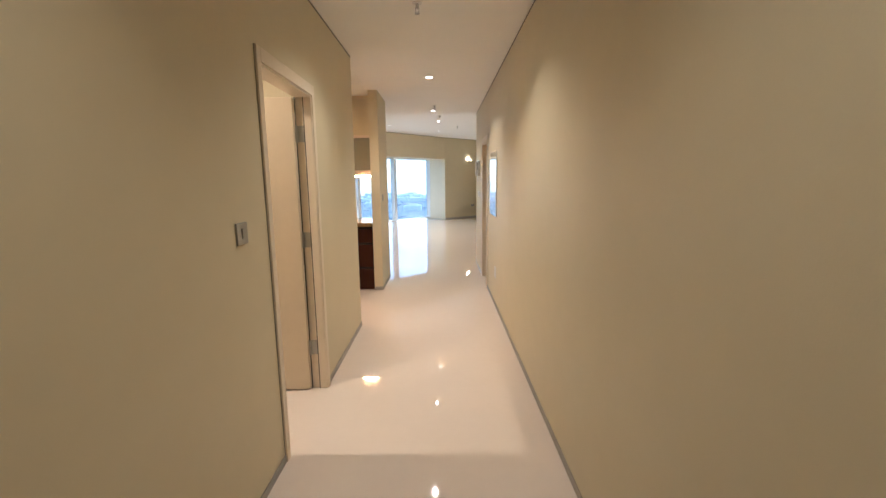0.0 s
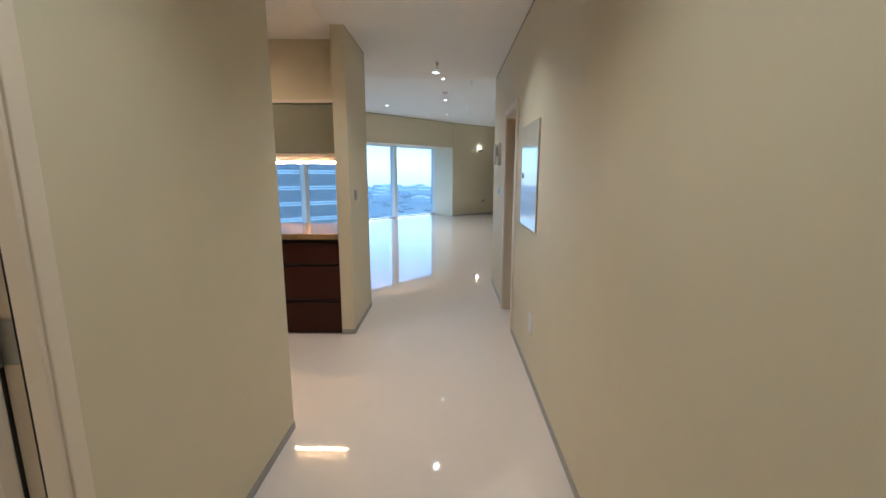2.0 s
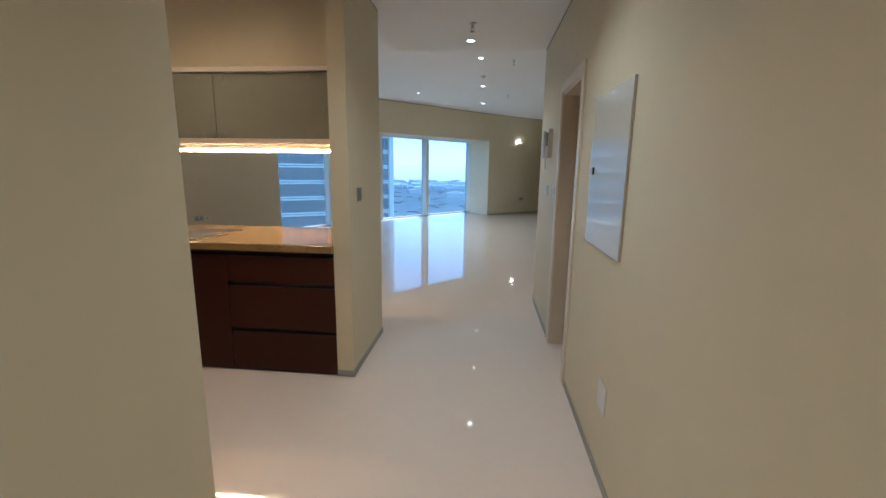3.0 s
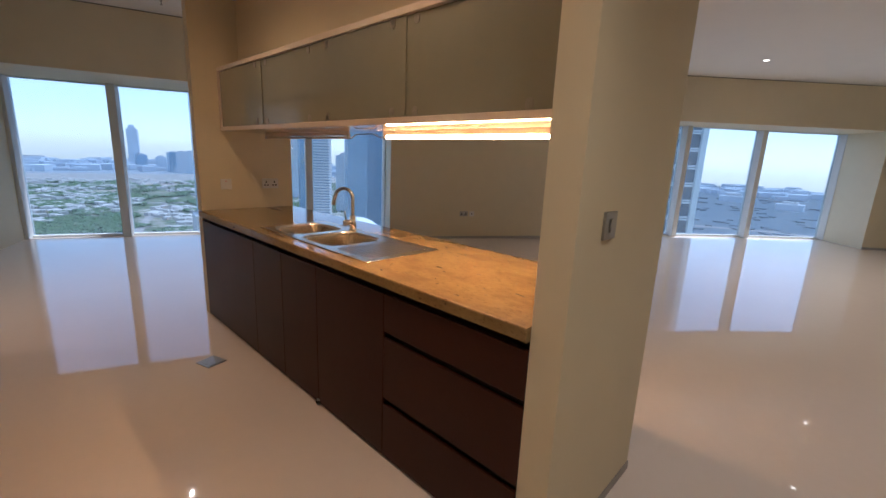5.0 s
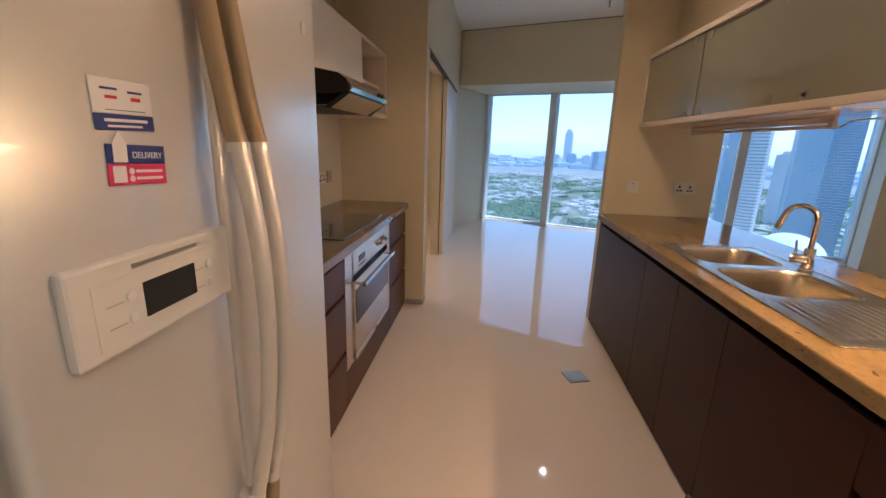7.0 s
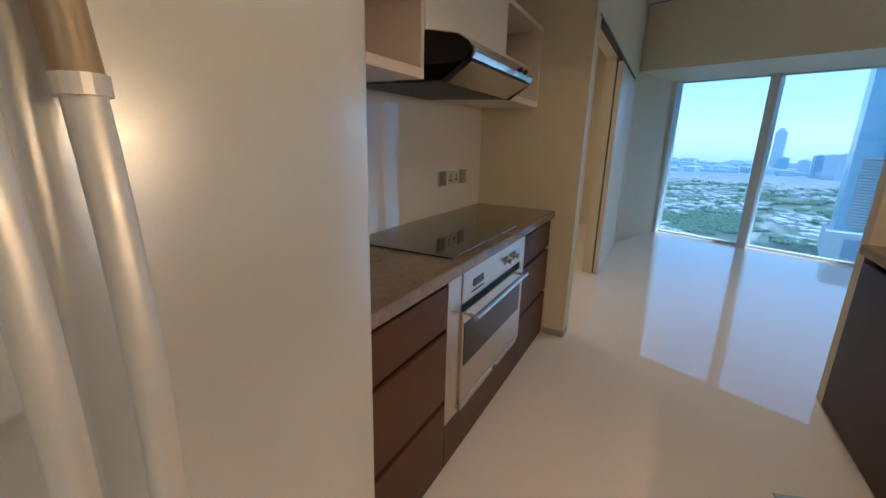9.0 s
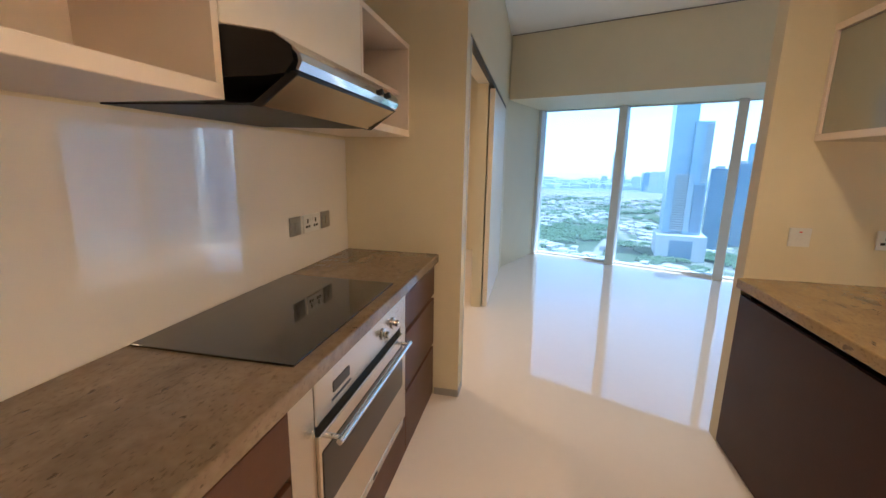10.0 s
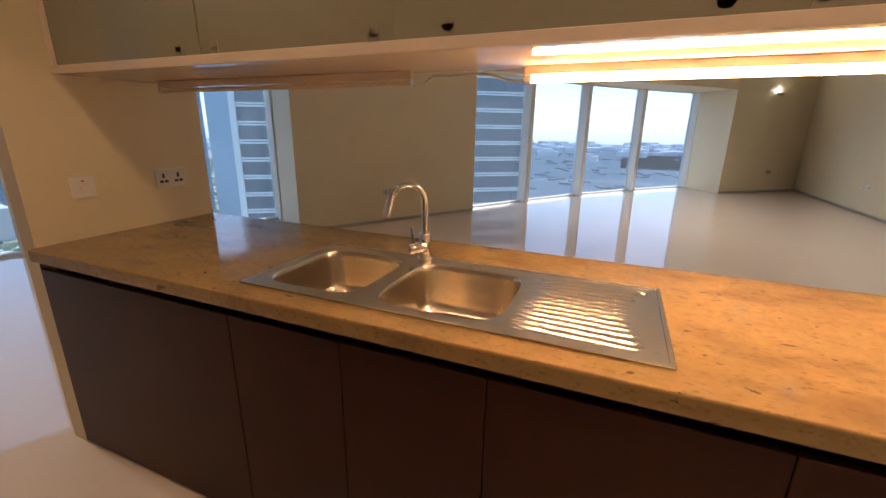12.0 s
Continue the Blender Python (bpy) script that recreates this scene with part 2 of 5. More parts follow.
# ---------------------------------------------------------------- windows
def window(name, pts, label):
    """A glazed line along pts: a sill and a head rail, a mullion at each inner point, a slim post at the ends, a pane between each two."""
    top = thing(name, label, "window", kind="structure")
    for i, ((ax, ay), (bx, by)) in enumerate(zip(pts, pts[1:])):
        a, b = Vector((ax, ay, 0)), Vector((bx, by, 0))
        ln, turn = (b - a).length, Matrix.Translation(a) @ Matrix.Rotation(math.atan2(by - ay, bx - ax), 4, "Z")
        for nm, bm, mt in (("sill_rail", bm_box(0, ln, -0.05, 0.03, 0.0, 0.035, 0.004), FRAME), ("head_rail", bm_box(0, ln, -0.05, 0.03, SOFFIT - 0.014, SOFFIT - 0.001, 0.003), FRAME),
                           ("pane", bm_box(0.03, ln - 0.03, -0.012, 0.0, 0.035, SOFFIT - 0.014), PANE)):
            bm.transform(turn)
            ob = part(nm, bm, mt, top)
            if nm == "pane":
                ob.visible_shadow = False
    for i, (x, y) in enumerate(pts):
        a, b = pts[max(i - 1, 0)], pts[min(i + 1, len(pts) - 1)]
        w = 0.055 if 0 < i < len(pts) - 1 else 0.03
        bm = bm_box(-w, w, -0.17, 0.05, 0.0, SOFFIT - 0.001, 0.008)
        bm.transform(Matrix.Translation((x, y, 0)) @ Matrix.Rotation(math.atan2(b[1] - a[1], b[0] - a[0]), 4, "Z"))
        part("mullion", bm, FRAME, top)
    return top


window("window_1", WEST, "floor-to-ceiling window wall with pale mullions")
window("window_2", NORTH, "curved floor-to-ceiling window wall with pale mullions")

# ---------------------------------------------------------------- outside
GROUND = -150.0


def plots(name, colors, cell):
    """Ground seen from high above: irregular plots of the given colours, speckled by finer noise."""
    m = material(name, colors[0], 0.95, tint=colors[1], scale=0.02, spec=0.0)
    n, l = m.node_tree.nodes, m.node_tree.links
    bs = n["Principled BSDF"]
    co = n.new("ShaderNodeTexCoord").outputs["Object"]
    wob, add, cells, ramp, mix, fleck, rng = (n.new("ShaderNode" + k) for k in ("TexNoise", "VectorMath", "TexVoronoi", "ValToRGB", "Mix", "TexNoise", "MapRange"))
    wob.inputs["Scale"].default_value = 1.6 / cell
    scaled = n.new("ShaderNodeVectorMath")
    scaled.operation, scaled.inputs["Scale"].default_value = "SCALE", cell * 0.9
    cells.inputs["Scale"].default_value = 1.0 / cell
    ramp.color_ramp.interpolation = "CONSTANT"
    for k, c in enumerate(colors):
        e = ramp.color_ramp.elements[k] if k < 2 else ramp.color_ramp.elements.new(k / len(colors))
        e.position, e.color = k / len(colors), (*c, 1)
    fleck.inputs["Scale"].default_value, fleck.inputs["Detail"].default_value = 0.06, 6
    rng.inputs["From Min"].default_value, rng.inputs["From Max"].default_value = 0.42, 0.62
    mix.data_type, mix.inputs["B"].default_value = "RGBA", (*colors[0], 1)
    l.new(co, wob.inputs["Vector"]), l.new(wob.outputs["Color"], scaled.inputs[0])
    l.new(co, add.inputs[0]), l.new(scaled.outputs[0], add.inputs[1]), l.new(add.outputs[0], cells.inputs["Vector"])
    l.new(cells.outputs["Color"], ramp.inputs["Fac"]), l.new(ramp.outputs["Color"], mix.inputs["A"])
    l.new(co, fleck.inputs["Vector"]), l.new(fleck.outputs[0], rng.inputs["Value"]), l.new(rng.outputs[0], mix.inputs["Factor"])
    l.new(mix.outputs["Result"], bs.inputs["Base Color"])
    return m


CITY = plots("city_ground", ((0.095, 0.13, 0.075), (0.13, 0.165, 0.09), (0.30, 0.28, 0.23), (0.11, 0.14, 0.08), (0.20, 0.215, 0.15), (0.42, 0.39, 0.33)), 75)
bm = bmesh.new()
bmesh.ops.create_circle(bm, cap_ends=True, segments=96, radius=4900)
bm.transform(Matrix.Translation((0, 0, GROUND)))
tagged(mesh_object("ground", bm, CITY), "hazy city ground of green gardens, sand and roads far below", "ground", kind="structure")

# ---------------------------------------------------------------- more materials
VENEER = material("dark_wood_veneer", (0.048, 0.012, 0.005), 0.36, tint=(0.034, 0.009, 0.004), scale=3, amount=0.6, bump=0.1, bump_scale=90, rough_var=0.06, spec=0.2)
VENEER_S = material("brown_wood_veneer", (0.105, 0.044, 0.019), 0.4, tint=(0.075, 0.030, 0.013), scale=3, amount=0.6, bump=0.1, bump_scale=90, rough_var=0.08, spec=0.25)
BLACK = material("black_recess", (0.008, 0.008, 0.008), 0.5)
STEEL = material("brushed_steel", (0.70, 0.625, 0.51), 0.24, metal=1.0, tint=(0.60, 0.54, 0.45), scale=4, rough_var=0.08, bump=0.02, bump_scale=300)
CHROME = material("chrome", (0.75, 0.73, 0.70), 0.07, metal=1.0, tint=(0.70, 0.68, 0.66), scale=8)
SATIN = material("satin_metal", (0.45, 0.45, 0.44), 0.35, metal=0.9, tint=(0.40, 0.40, 0.39), scale=10)
SILVER = material("silver_fridge_paint", (0.66, 0.645, 0.62), 0.30, metal=0.35, tint=(0.64, 0.625, 0.60), scale=1.5, coat=0.3)
HANDLE = material("silver_handle_paint", (0.70, 0.665, 0.61), 0.42, metal=0.4, tint=(0.66, 0.625, 0.57), scale=6, coat=0.3)
# darker copy of the handle metal, a warm reflection put into its colour
HANDLE_BROWN = material("brown_handle_metal", (0.40, 0.31, 0.19), 0.38, metal=0.5, tint=(0.35, 0.27, 0.16), scale=8)
PANELW = material("pale_silver_plastic", (0.66, 0.64, 0.60), 0.35, tint=(0.63, 0.61, 0.57), scale=6)
WHITE = material("white_plastic", (0.66, 0.66, 0.64), 0.35, tint=(0.74, 0.73, 0.70), scale=12)
LACQUER = material("cream_lacquer", (0.78, 0.72, 0.62), 0.3, tint=(0.75, 0.69, 0.59), scale=2, coat=0.2)
GLOSSWHITE = material("polished_shelf_lacquer", (0.78, 0.68, 0.58), 0.03, tint=(0.75, 0.65, 0.55), scale=2, spec=0.6)
SHELFM = material("pale_shelf_laminate", (0.78, 0.68, 0.58), 0.35, tint=(0.74, 0.64, 0.54), scale=2)
SPLASH = material("white_back_painted_glass", (0.84, 0.80, 0.75), 0.0, tint=(0.83, 0.79, 0.74), scale=1, spec=1.0)
SPLASH.node_tree.nodes["Principled BSDF"].inputs["IOR"].default_value = 1.75
HOBGLASS = material("black_hob_glass", (0.012, 0.011, 0.010), 0.06, tint=(0.016, 0.015, 0.014), scale=4, coat=0.5)
DARKGLASS = material("dark_oven_glass", (0.035, 0.024, 0.018), 0.1, tint=(0.042, 0.03, 0.022), scale=4, spec=0.3)
CABGLASS = material("grey_green_glass", (0.30, 0.30, 0.235), 0.05, tint=(0.28, 0.28, 0.215), scale=1.2, coat=1.0)
TUBE = material("lit_tube", (1, 0.9, 0.7), 0.5, glow=((1.0, 0.53, 0.20), 82.0))
DIM_TUBE = material("unlit_tube", (0.75, 0.66, 0.52), 0.3, tint=(0.7, 0.61, 0.48), scale=6)
BULB = material("lit_bulb", (1, 0.9, 0.75), 0.5, glow=((1.0, 0.86, 0.66), 6.0))
PULL = material("dull_grey_metal", (0.30, 0.285, 0.235), 0.5, metal=0.0, tint=(0.22, 0.21, 0.17), scale=20)
NAVY = material("navy_print", (0.02, 0.035, 0.18), 0.4)
PINK = material("pink_print", (0.55, 0.03, 0.12), 0.4)
PAPER = material("white_print", (0.75, 0.72, 0.72), 0.4)
RED = material("red_mark", (0.6, 0.02, 0.02), 0.4)


def stone(name, a, b, c):
    """Limestone: cloudy beds of a and b, veined mottling, dark speckles and small pits of c with relief."""
    m = material(name, a, 0.07, tint=b, scale=4, amount=0.45, rough_var=0.03)
    n, l = m.node_tree.nodes, m.node_tree.links
    bs = n["Principled BSDF"]
    co = n.new("ShaderNodeTexCoord").outputs["Object"]
    color = bs.inputs["Base Color"].links[0].from_socket
    relief = None
    bed = n.new("ShaderNodeMapping")
    bed.inputs["Scale"].default_value, bed.inputs["Rotation"].default_value = (0.7, 1.5, 1.2), (0, 0, 0.35)
    l.new(co, bed.inputs["Vector"])
    co = bed.outputs[0]
    for scale, detail, lo, hi, gain in ((7, 9, 0.50, 0.76, 0.75), (80, 4, 0.56, 0.72, 0.5), (26, 5, 0.665, 0.70, 0.85)):
        tex, rng, mix = (n.new(k) for k in ("ShaderNodeTexNoise", "ShaderNodeMapRange", "ShaderNodeMix"))
        tex.inputs["Scale"].default_value, tex.inputs["Detail"].default_value = scale, detail
        rng.inputs["From Min"].default_value, rng.inputs["From Max"].default_value, rng.inputs["To Max"].default_value = lo, hi, gain
        mix.data_type = "RGBA"
        mix.inputs["B"].default_value = (*c, 1) if scale > 20 else (*[(p + q) / 2 for p, q in zip(b, c)], 1)
        l.new(co, tex.inputs["Vector"]), l.new(tex.outputs[0], rng.inputs["Value"])
        l.new(rng.outputs[0], mix.inputs["Factor"]), l.new(color, mix.inputs["A"])
        color, relief = mix.outputs["Result"], rng.outputs[0]
    l.new(color, bs.inputs["Base Color"])
    bp = n.new("ShaderNodeBump")
    bp.invert = True
    bp.inputs["Strength"].default_value, bp.inputs["Distance"].default_value = 0.35, 0.002
    l.new(relief, bp.inputs["Height"]), l.new(bp.outputs[0], bs.inputs["Normal"])
    return m


STONE = stone("tan_limestone", (0.36, 0.25, 0.092), (0.27, 0.175, 0.065), (0.10, 0.063, 0.03))
STONE_S = stone("brown_limestone", (0.28, 0.205, 0.125), (0.17, 0.12, 0.07), (0.07, 0.047, 0.028))


# ---------------------------------------------------------------- skirting and doors
def baseboard(x0, x1, y0, y1):
    structure("baseboard", bm_box(x0, x1, y0, y1, 0.001, 0.045, 0.001, 1), ALU, "slim grey metal skirting", "skirting")


for q in ((HX0, HX0 + 0.005, -1.6, 1.335), (HX0, HX0 + 0.005, 2.175, 3.40), (HX1 - 0.005, HX1, -1.6, 4.855), (HX1 - 0.005, HX1, 5.625, 6.70),
          (-0.755, HX0 + 0.005, 3.40, 3.405), (-0.63, -0.625, 4.795, 5.595), (-0.742, -0.63, 4.795, 4.80), (2.165, 2.17, 6.70, 16.82),
          (0.77, 2.165, 6.70, 6.705), (-4.09, -3.975, 3.39, 3.395), (-3.975, -3.97, 3.24, 3.39)):
    baseboard(*q)


def skirt_line(a, b):
    a, b = Vector((*a, 0)), Vector((*b, 0))
    bm = bm_box(0, (b - a).length, -0.005, 0, 0.001, 0.045)
    bm.transform(Matrix.Translation(a) @ Matrix.Rotation(math.atan2(b.y - a.y, b.x - a.x), 4, "Z"))
    structure("baseboard", bm, ALU, "slim grey metal skirting", "skirting")


skirt_line((-5.65, 8.20), (-4.10, 10.72))
skirt_line((0.30, 15.25), (2.165, 16.826))

# dark strips between walls and ceiling, painting the shade of a recessed gap
GAP = material("shade_strip_grey", (0.20, 0.19, 0.17), 0.6, tint=(0.17, 0.16, 0.15), scale=4)


def gap_line(a, b, z):
    a, b = Vector((*a, 0)), Vector((*b, 0))
    bm = bm_box(0, (b - a).length, -0.003, 0, z - 0.012, z - 0.001)
    bm.transform(Matrix.Translation(a) @ Matrix.Rotation(math.atan2(b.y - a.y, b.x - a.x), 4, "Z"))
    structure("trim", bm, GAP, "thin dark strip under the ceiling, coloured as a gap's shade", "ceiling trim")


for a, b, z in (((HX0, -1.6), (HX0, 3.40), LOW), ((HX1, 6.70), (HX1, -1.6), LOW), ((-0.63, 5.59), (-0.63, 4.80), LOW), ((-7.41, 3.40), (-5.65, 8.197), HIGH - 0.002), ((-5.65, 8.2), (-4.10, 10.72), HIGH - 0.002),
                ((-4.098, 10.722), (0.298, 15.248), HIGH - 0.002), ((0.30, 15.25), (2.17, 16.83), HIGH - 0.002), ((2.17, 16.83), (2.17, 6.70), HIGH - 0.002)):
    gap_line(a, b, z)

# left door: casing, lining and an open leaf on three hinges
d = thing("door_1", "pale beige wooden door standing open into a side room", "door", kind="structure")
for nm, q in (("casing", (HX0, HX0 + 0.012, 1.335, 1.380, 0, 2.03)), ("casing", (HX0, HX0 + 0.012, 2.125, 2.172, 0, 2.03)), ("casing", (HX0, HX0 + 0.012, 1.380, 2.125, 1.965, 2.03)),
              ("lining", (-0.76, HX0 + 0.004, 1.373, 1.393, 0, 1.974)), ("lining", (-0.76, -0.704, 2.127, 2.138, 0, 1.974)), ("lining", (-0.700, HX0 + 0.004, 2.115, 2.138, 0, 1.974)), ("lining", (-0.76, HX0 + 0.004, 1.393, 2.115, 1.955, 1.976))):
    part(nm, bm_box(*q, 0.003), TRIM, d)
leaf = part("leaf", bm_box(-1.47, -0.760, 2.082, 2.122, 0.010, 1.948, 0.002), DOORWOOD, d)
part("joint_strip", bm_box(-0.7045, -0.6995, 2.116, 2.137, 0, 1.955), BLACK, d, "thin dark strip in the door joint")
part("joint_strip", bm_box(-0.7585, -0.7545, 2.120, 2.1275, 0, 1.955), BLACK, d, "thin dark strip in the door joint")
# dark strip painted for the shade along the casing's outer edge
part("casing_shade_strip", bm_box(HX0, HX0 + 0.002, 1.3325, 1.3348, 0, 2.03), GAP, d)
for z in (0.25, 1.0, 1.68):
    part("hinge", bm_join(bm_box(-0.754, -0.706, 2.121, 2.1265, z, z + 0.1), bm_cyl((-0.752, 2.112, z - 0.003), (-0.752, 2.112, z + 0.103), 0.008, seg=10)), SATIN, d, "steel hinge")
# right door: recessed, shut
d = thing("door_2", "pale beige door standing open into a side room", "door", kind="structure")
for nm, q in (("casing", (HX1 - 0.012, HX1, 4.855, 4.925, 0, 2.02)), ("casing", (HX1 - 0.012, HX1, 5.555, 5.625, 0, 2.02)), ("casing", (HX1 - 0.012, HX1, 4.925, 5.555, 1.955, 2.02)),
              ("lining", (HX1 - 0.004, 0.88, 4.92, 4.945, 0, 1.955)), ("lining", (HX1 - 0.004, 0.88, 5.535, 5.56, 0, 1.955)), ("lining", (HX1 - 0.004, 0.88, 4.945, 5.535, 1.93, 1.968)),
              ("leaf", (0.885, 1.47, 5.49, 5.53, 0.006, 1.928))):
    part(nm, bm_box(*q, 0.003), TRIM if nm == "casing" else DOORWOOD, d)
# sliding door of the west room
d = thing("door_3", "tall cream sliding door pushed half open on its track", "sliding door", kind="structure")
part("leaf", bm_box(-7.115, -5.68, 3.335, 3.378, 0.012, 2.10, 0.003), LACQUER, d)
part("leaf_edge", bm_box(-5.68, -5.668, 3.333, 3.38, 0.012, 2.10), TRIM, d, "brown edge strip")
part("track", bm_box(-7.115, -4.095, 3.345, 3.375, 2.105, 2.139), BLACK, d, "dark metal track")
part("jamb_trim", bm_box(-4.105, -4.091, 3.22, 3.396, 0, 2.10, 0.002), WHITE, d, "white jamb strip")

# ---------------------------------------------------------------- sink counter
NX0, NX1, NY0, NY1 = -3.884, -0.743, 4.775, 5.58
FY = 4.798


def front(unit, name, x0, x1, z0, z1, y, out, mat, label=""):
    """A cabinet front panel of 18 mm on the side that out points to."""
    a, b = sorted((y, y - out * 0.018))
    return part(name, bm_box(x0 + 0.0015, x1 - 0.0015, a, b, z0, z1, 0.0015, 1), mat, unit, label)


def base_unit(x0, x1, y, out, back, fronts, label, mat):
    u = thing("base_cabinet", label, "cabinet", "kitchen base cabinets", at=((x0 + x1) / 2, y, 0))
    inv = Matrix.Translation((-(x0 + x1) / 2, -y, 0))
    a, b = sorted((y - out * 0.022, back))
    made = [part("body", bm_box(x0 + 0.001, x1 - 0.001, a, b, 0.012, 0.68), BLACK, u)]
    a, b = sorted((y - out * 0.05, y - out * 0.06))
    made.append(part("finger_recess", bm_box(x0 + 0.001, x1 - 0.001, a, b, 0.68, 0.848), BLACK, u, "black finger recess"))
    for nm, fx0, fx1, z0, z1 in fronts:
        made.append(front(u, nm, fx0, fx1, z0, z1, y, out, mat))
    for o in made:
        o.data.transform(inv)
    return u


base_unit(NX0, -2.88, FY, -1, 5.52, [("door", NX0, -2.88, 0.012, 0.815)], "dark brown cabinet with a flat handleless door", VENEER)
base_unit(-2.88, -2.06, FY, -1, 5.52, [("door", -2.88, -2.47, 0.012, 0.815), ("door", -2.47, -2.06, 0.012, 0.815)], "dark brown sink cabinet with two flat doors", VENEER)
base_unit(-2.06, -1.48, FY, -1, 5.52, [("door", -2.06, -1.48, 0.012, 0.815)], "dark brown cabinet with a flat handleless door", VENEER)
base_unit(-1.48, NX1, FY, -1, 5.52, [("drawer", -1.48, NX1, 0.64, 0.815), ("drawer", -1.48, NX1, 0.315, 0.61), ("drawer", -1.48, NX1, 0.012, 0.285)],
          "dark brown unit of three wide handleless drawers", VENEER)
structure("wall_counter_back", bm_box(NX0, NX1, 5.53, 5.565, 0, 0.845), PAINT, "cream back panel of the sink counter", "wall")

SX0, SX1, SY0, SY1 = -2.878, -1.68, 4.855, 5.337


def slab(x0, x1, y0, y1, z0, z1, hole, front_y):
    """A worktop with a cut-out; the front edge is eased."""
    xs, ys = [x0, hole[0], hole[1], x1], [y0, hole[2], hole[3], y1]
    bm = bmesh.new()
    v = {(i, j, k): bm.verts.new((xs[i], ys[j], (z0, z1)[k])) for i in range(4) for j in range(4) for k in range(2)}
    for i in range(3):
        for j in range(3):
            if (i, j) == (1, 1):
                continue
            bm.faces.new((v[i, j, 1], v[i + 1, j, 1], v[i + 1, j + 1, 1], v[i, j + 1, 1]))
            bm.faces.new((v[i, j, 0], v[i, j + 1, 0], v[i + 1, j + 1, 0], v[i + 1, j, 0]))
    for i in range(3):
        for j, s in ((0, 1), (3, -1)):
            bm.faces.new([v[i, j, 0], v[i + 1, j, 0], v[i + 1, j, 1], v[i, j, 1]][::s])
            bm.faces.new([v[j, i, 0], v[j, i, 1], v[j, i + 1, 1], v[j, i + 1, 0]][::s])
    for a, b in (((1, 1), (2, 1)), ((2, 1), (2, 2)), ((2, 2), (1, 2)), ((1, 2), (1, 1))):
        bm.faces.new((v[(*b, 0)], v[(*a, 0)], v[(*a, 1)], v[(*b, 1)]))
    bmesh.ops.recalc_face_normals(bm, faces=bm.faces[:])
    edge = [e for e in bm.edges if all(abs(w.co.y - front_y) < 1e-5 for w in e.verts) and abs(e.verts[0].co.z - e.verts[1].co.z) < 1e-5]
    bmesh.ops.bevel(bm, geom=edge, offset=0.007, segments=3, affect="EDGES", profile=0.5)
    return bm


w = tagged(mesh_object("worktop", slab(NX0 + 0.001, NX1 - 0.001, NY0, NY1, 0.85, 0.90, (SX0 + 0.03, SX1 - 0.03, SY0 + 0.03, SY1 - 0.03), NY0), STONE),
           "thick tan limestone worktop with pits over dark cabinets", "worktop")


def rounded(cx, cy, hx, hy, r, z, n=40):
    """A loop of points of a rounded rectangle."""
    out = []
    for k in range(n):
        a = (k + 0.5) * math.tau / n
        c, s = math.cos(a), math.sin(a)
        qx, qy = math.copysign(1, c), math.copysign(1, s)
        e = 0.42
        ux, uy = qx * abs(c) ** e, qy * abs(s) ** e
        out.append((cx + hx * ux, cy + hy * uy, z))
    return out


def bowl_bm(cx, cy, hx, hy, z, depth):
    bm, rings = bmesh.new(), []
    for f, dz in ((1.0, 0), (0.985, -0.004), (0.965, -0.02), (0.93, -depth + 0.045), (0.90, -depth + 0.02), (0.82, -depth + 0.004), (0.6, -depth), (0.12, -depth - 0.003)):
        rings.append([bm.verts.new(p) for p in rounded(cx, cy, hx * f, hy * f, 0, z + dz)])
    for a, b in zip(rings, rings[1:]):
        for k in range(len(a)):
            bm.faces.new((a[k], a[(k + 1) % len(a)], b[(k + 1) % len(a)], b[k]))
    bm.faces.new(rings[-1])
    bmesh.ops.recalc_face_normals(bm, faces=bm.faces[:])
    bmesh.ops.reverse_faces(bm, faces=bm.faces[:])
    return bm


def cell_bm(x0, x1, y0, y1, cx, cy, hx, hy, z):
    """The flat rim between a bowl's mouth and its rectangle."""
    bm = bmesh.new()
    inner = rounded(cx, cy, hx, hy, 0, z)
    outer = []
    for x, y, _ in inner:
        dx, dy = x - cx, y - cy
        t = min((x1 - cx) / dx if dx > 0 else (x0 - cx) / dx, (y1 - cy) / dy if dy > 0 else (y0 - cy) / dy)
        outer.append((cx + dx * t, cy + dy * t))
    for X, Y in ((x0, y0), (x1, y0), (x1, y1), (x0, y1)):
        k = min(range(len(outer)), key=lambda i: (outer[i][0] - X) ** 2 + (outer[i][1] - Y) ** 2)
        outer[k] = (X, Y)
    a = [bm.verts.new(p) for p in inner]
    b = [bm.verts.new((x, y, z)) for x, y in outer]
    for k in range(len(a)):
        j = (k + 1) % len(a)
        bm.faces.new((a[k], b[k], b[j], a[j]))
    bmesh.ops.recalc_face_normals(bm, faces=bm.faces[:])
    return bm


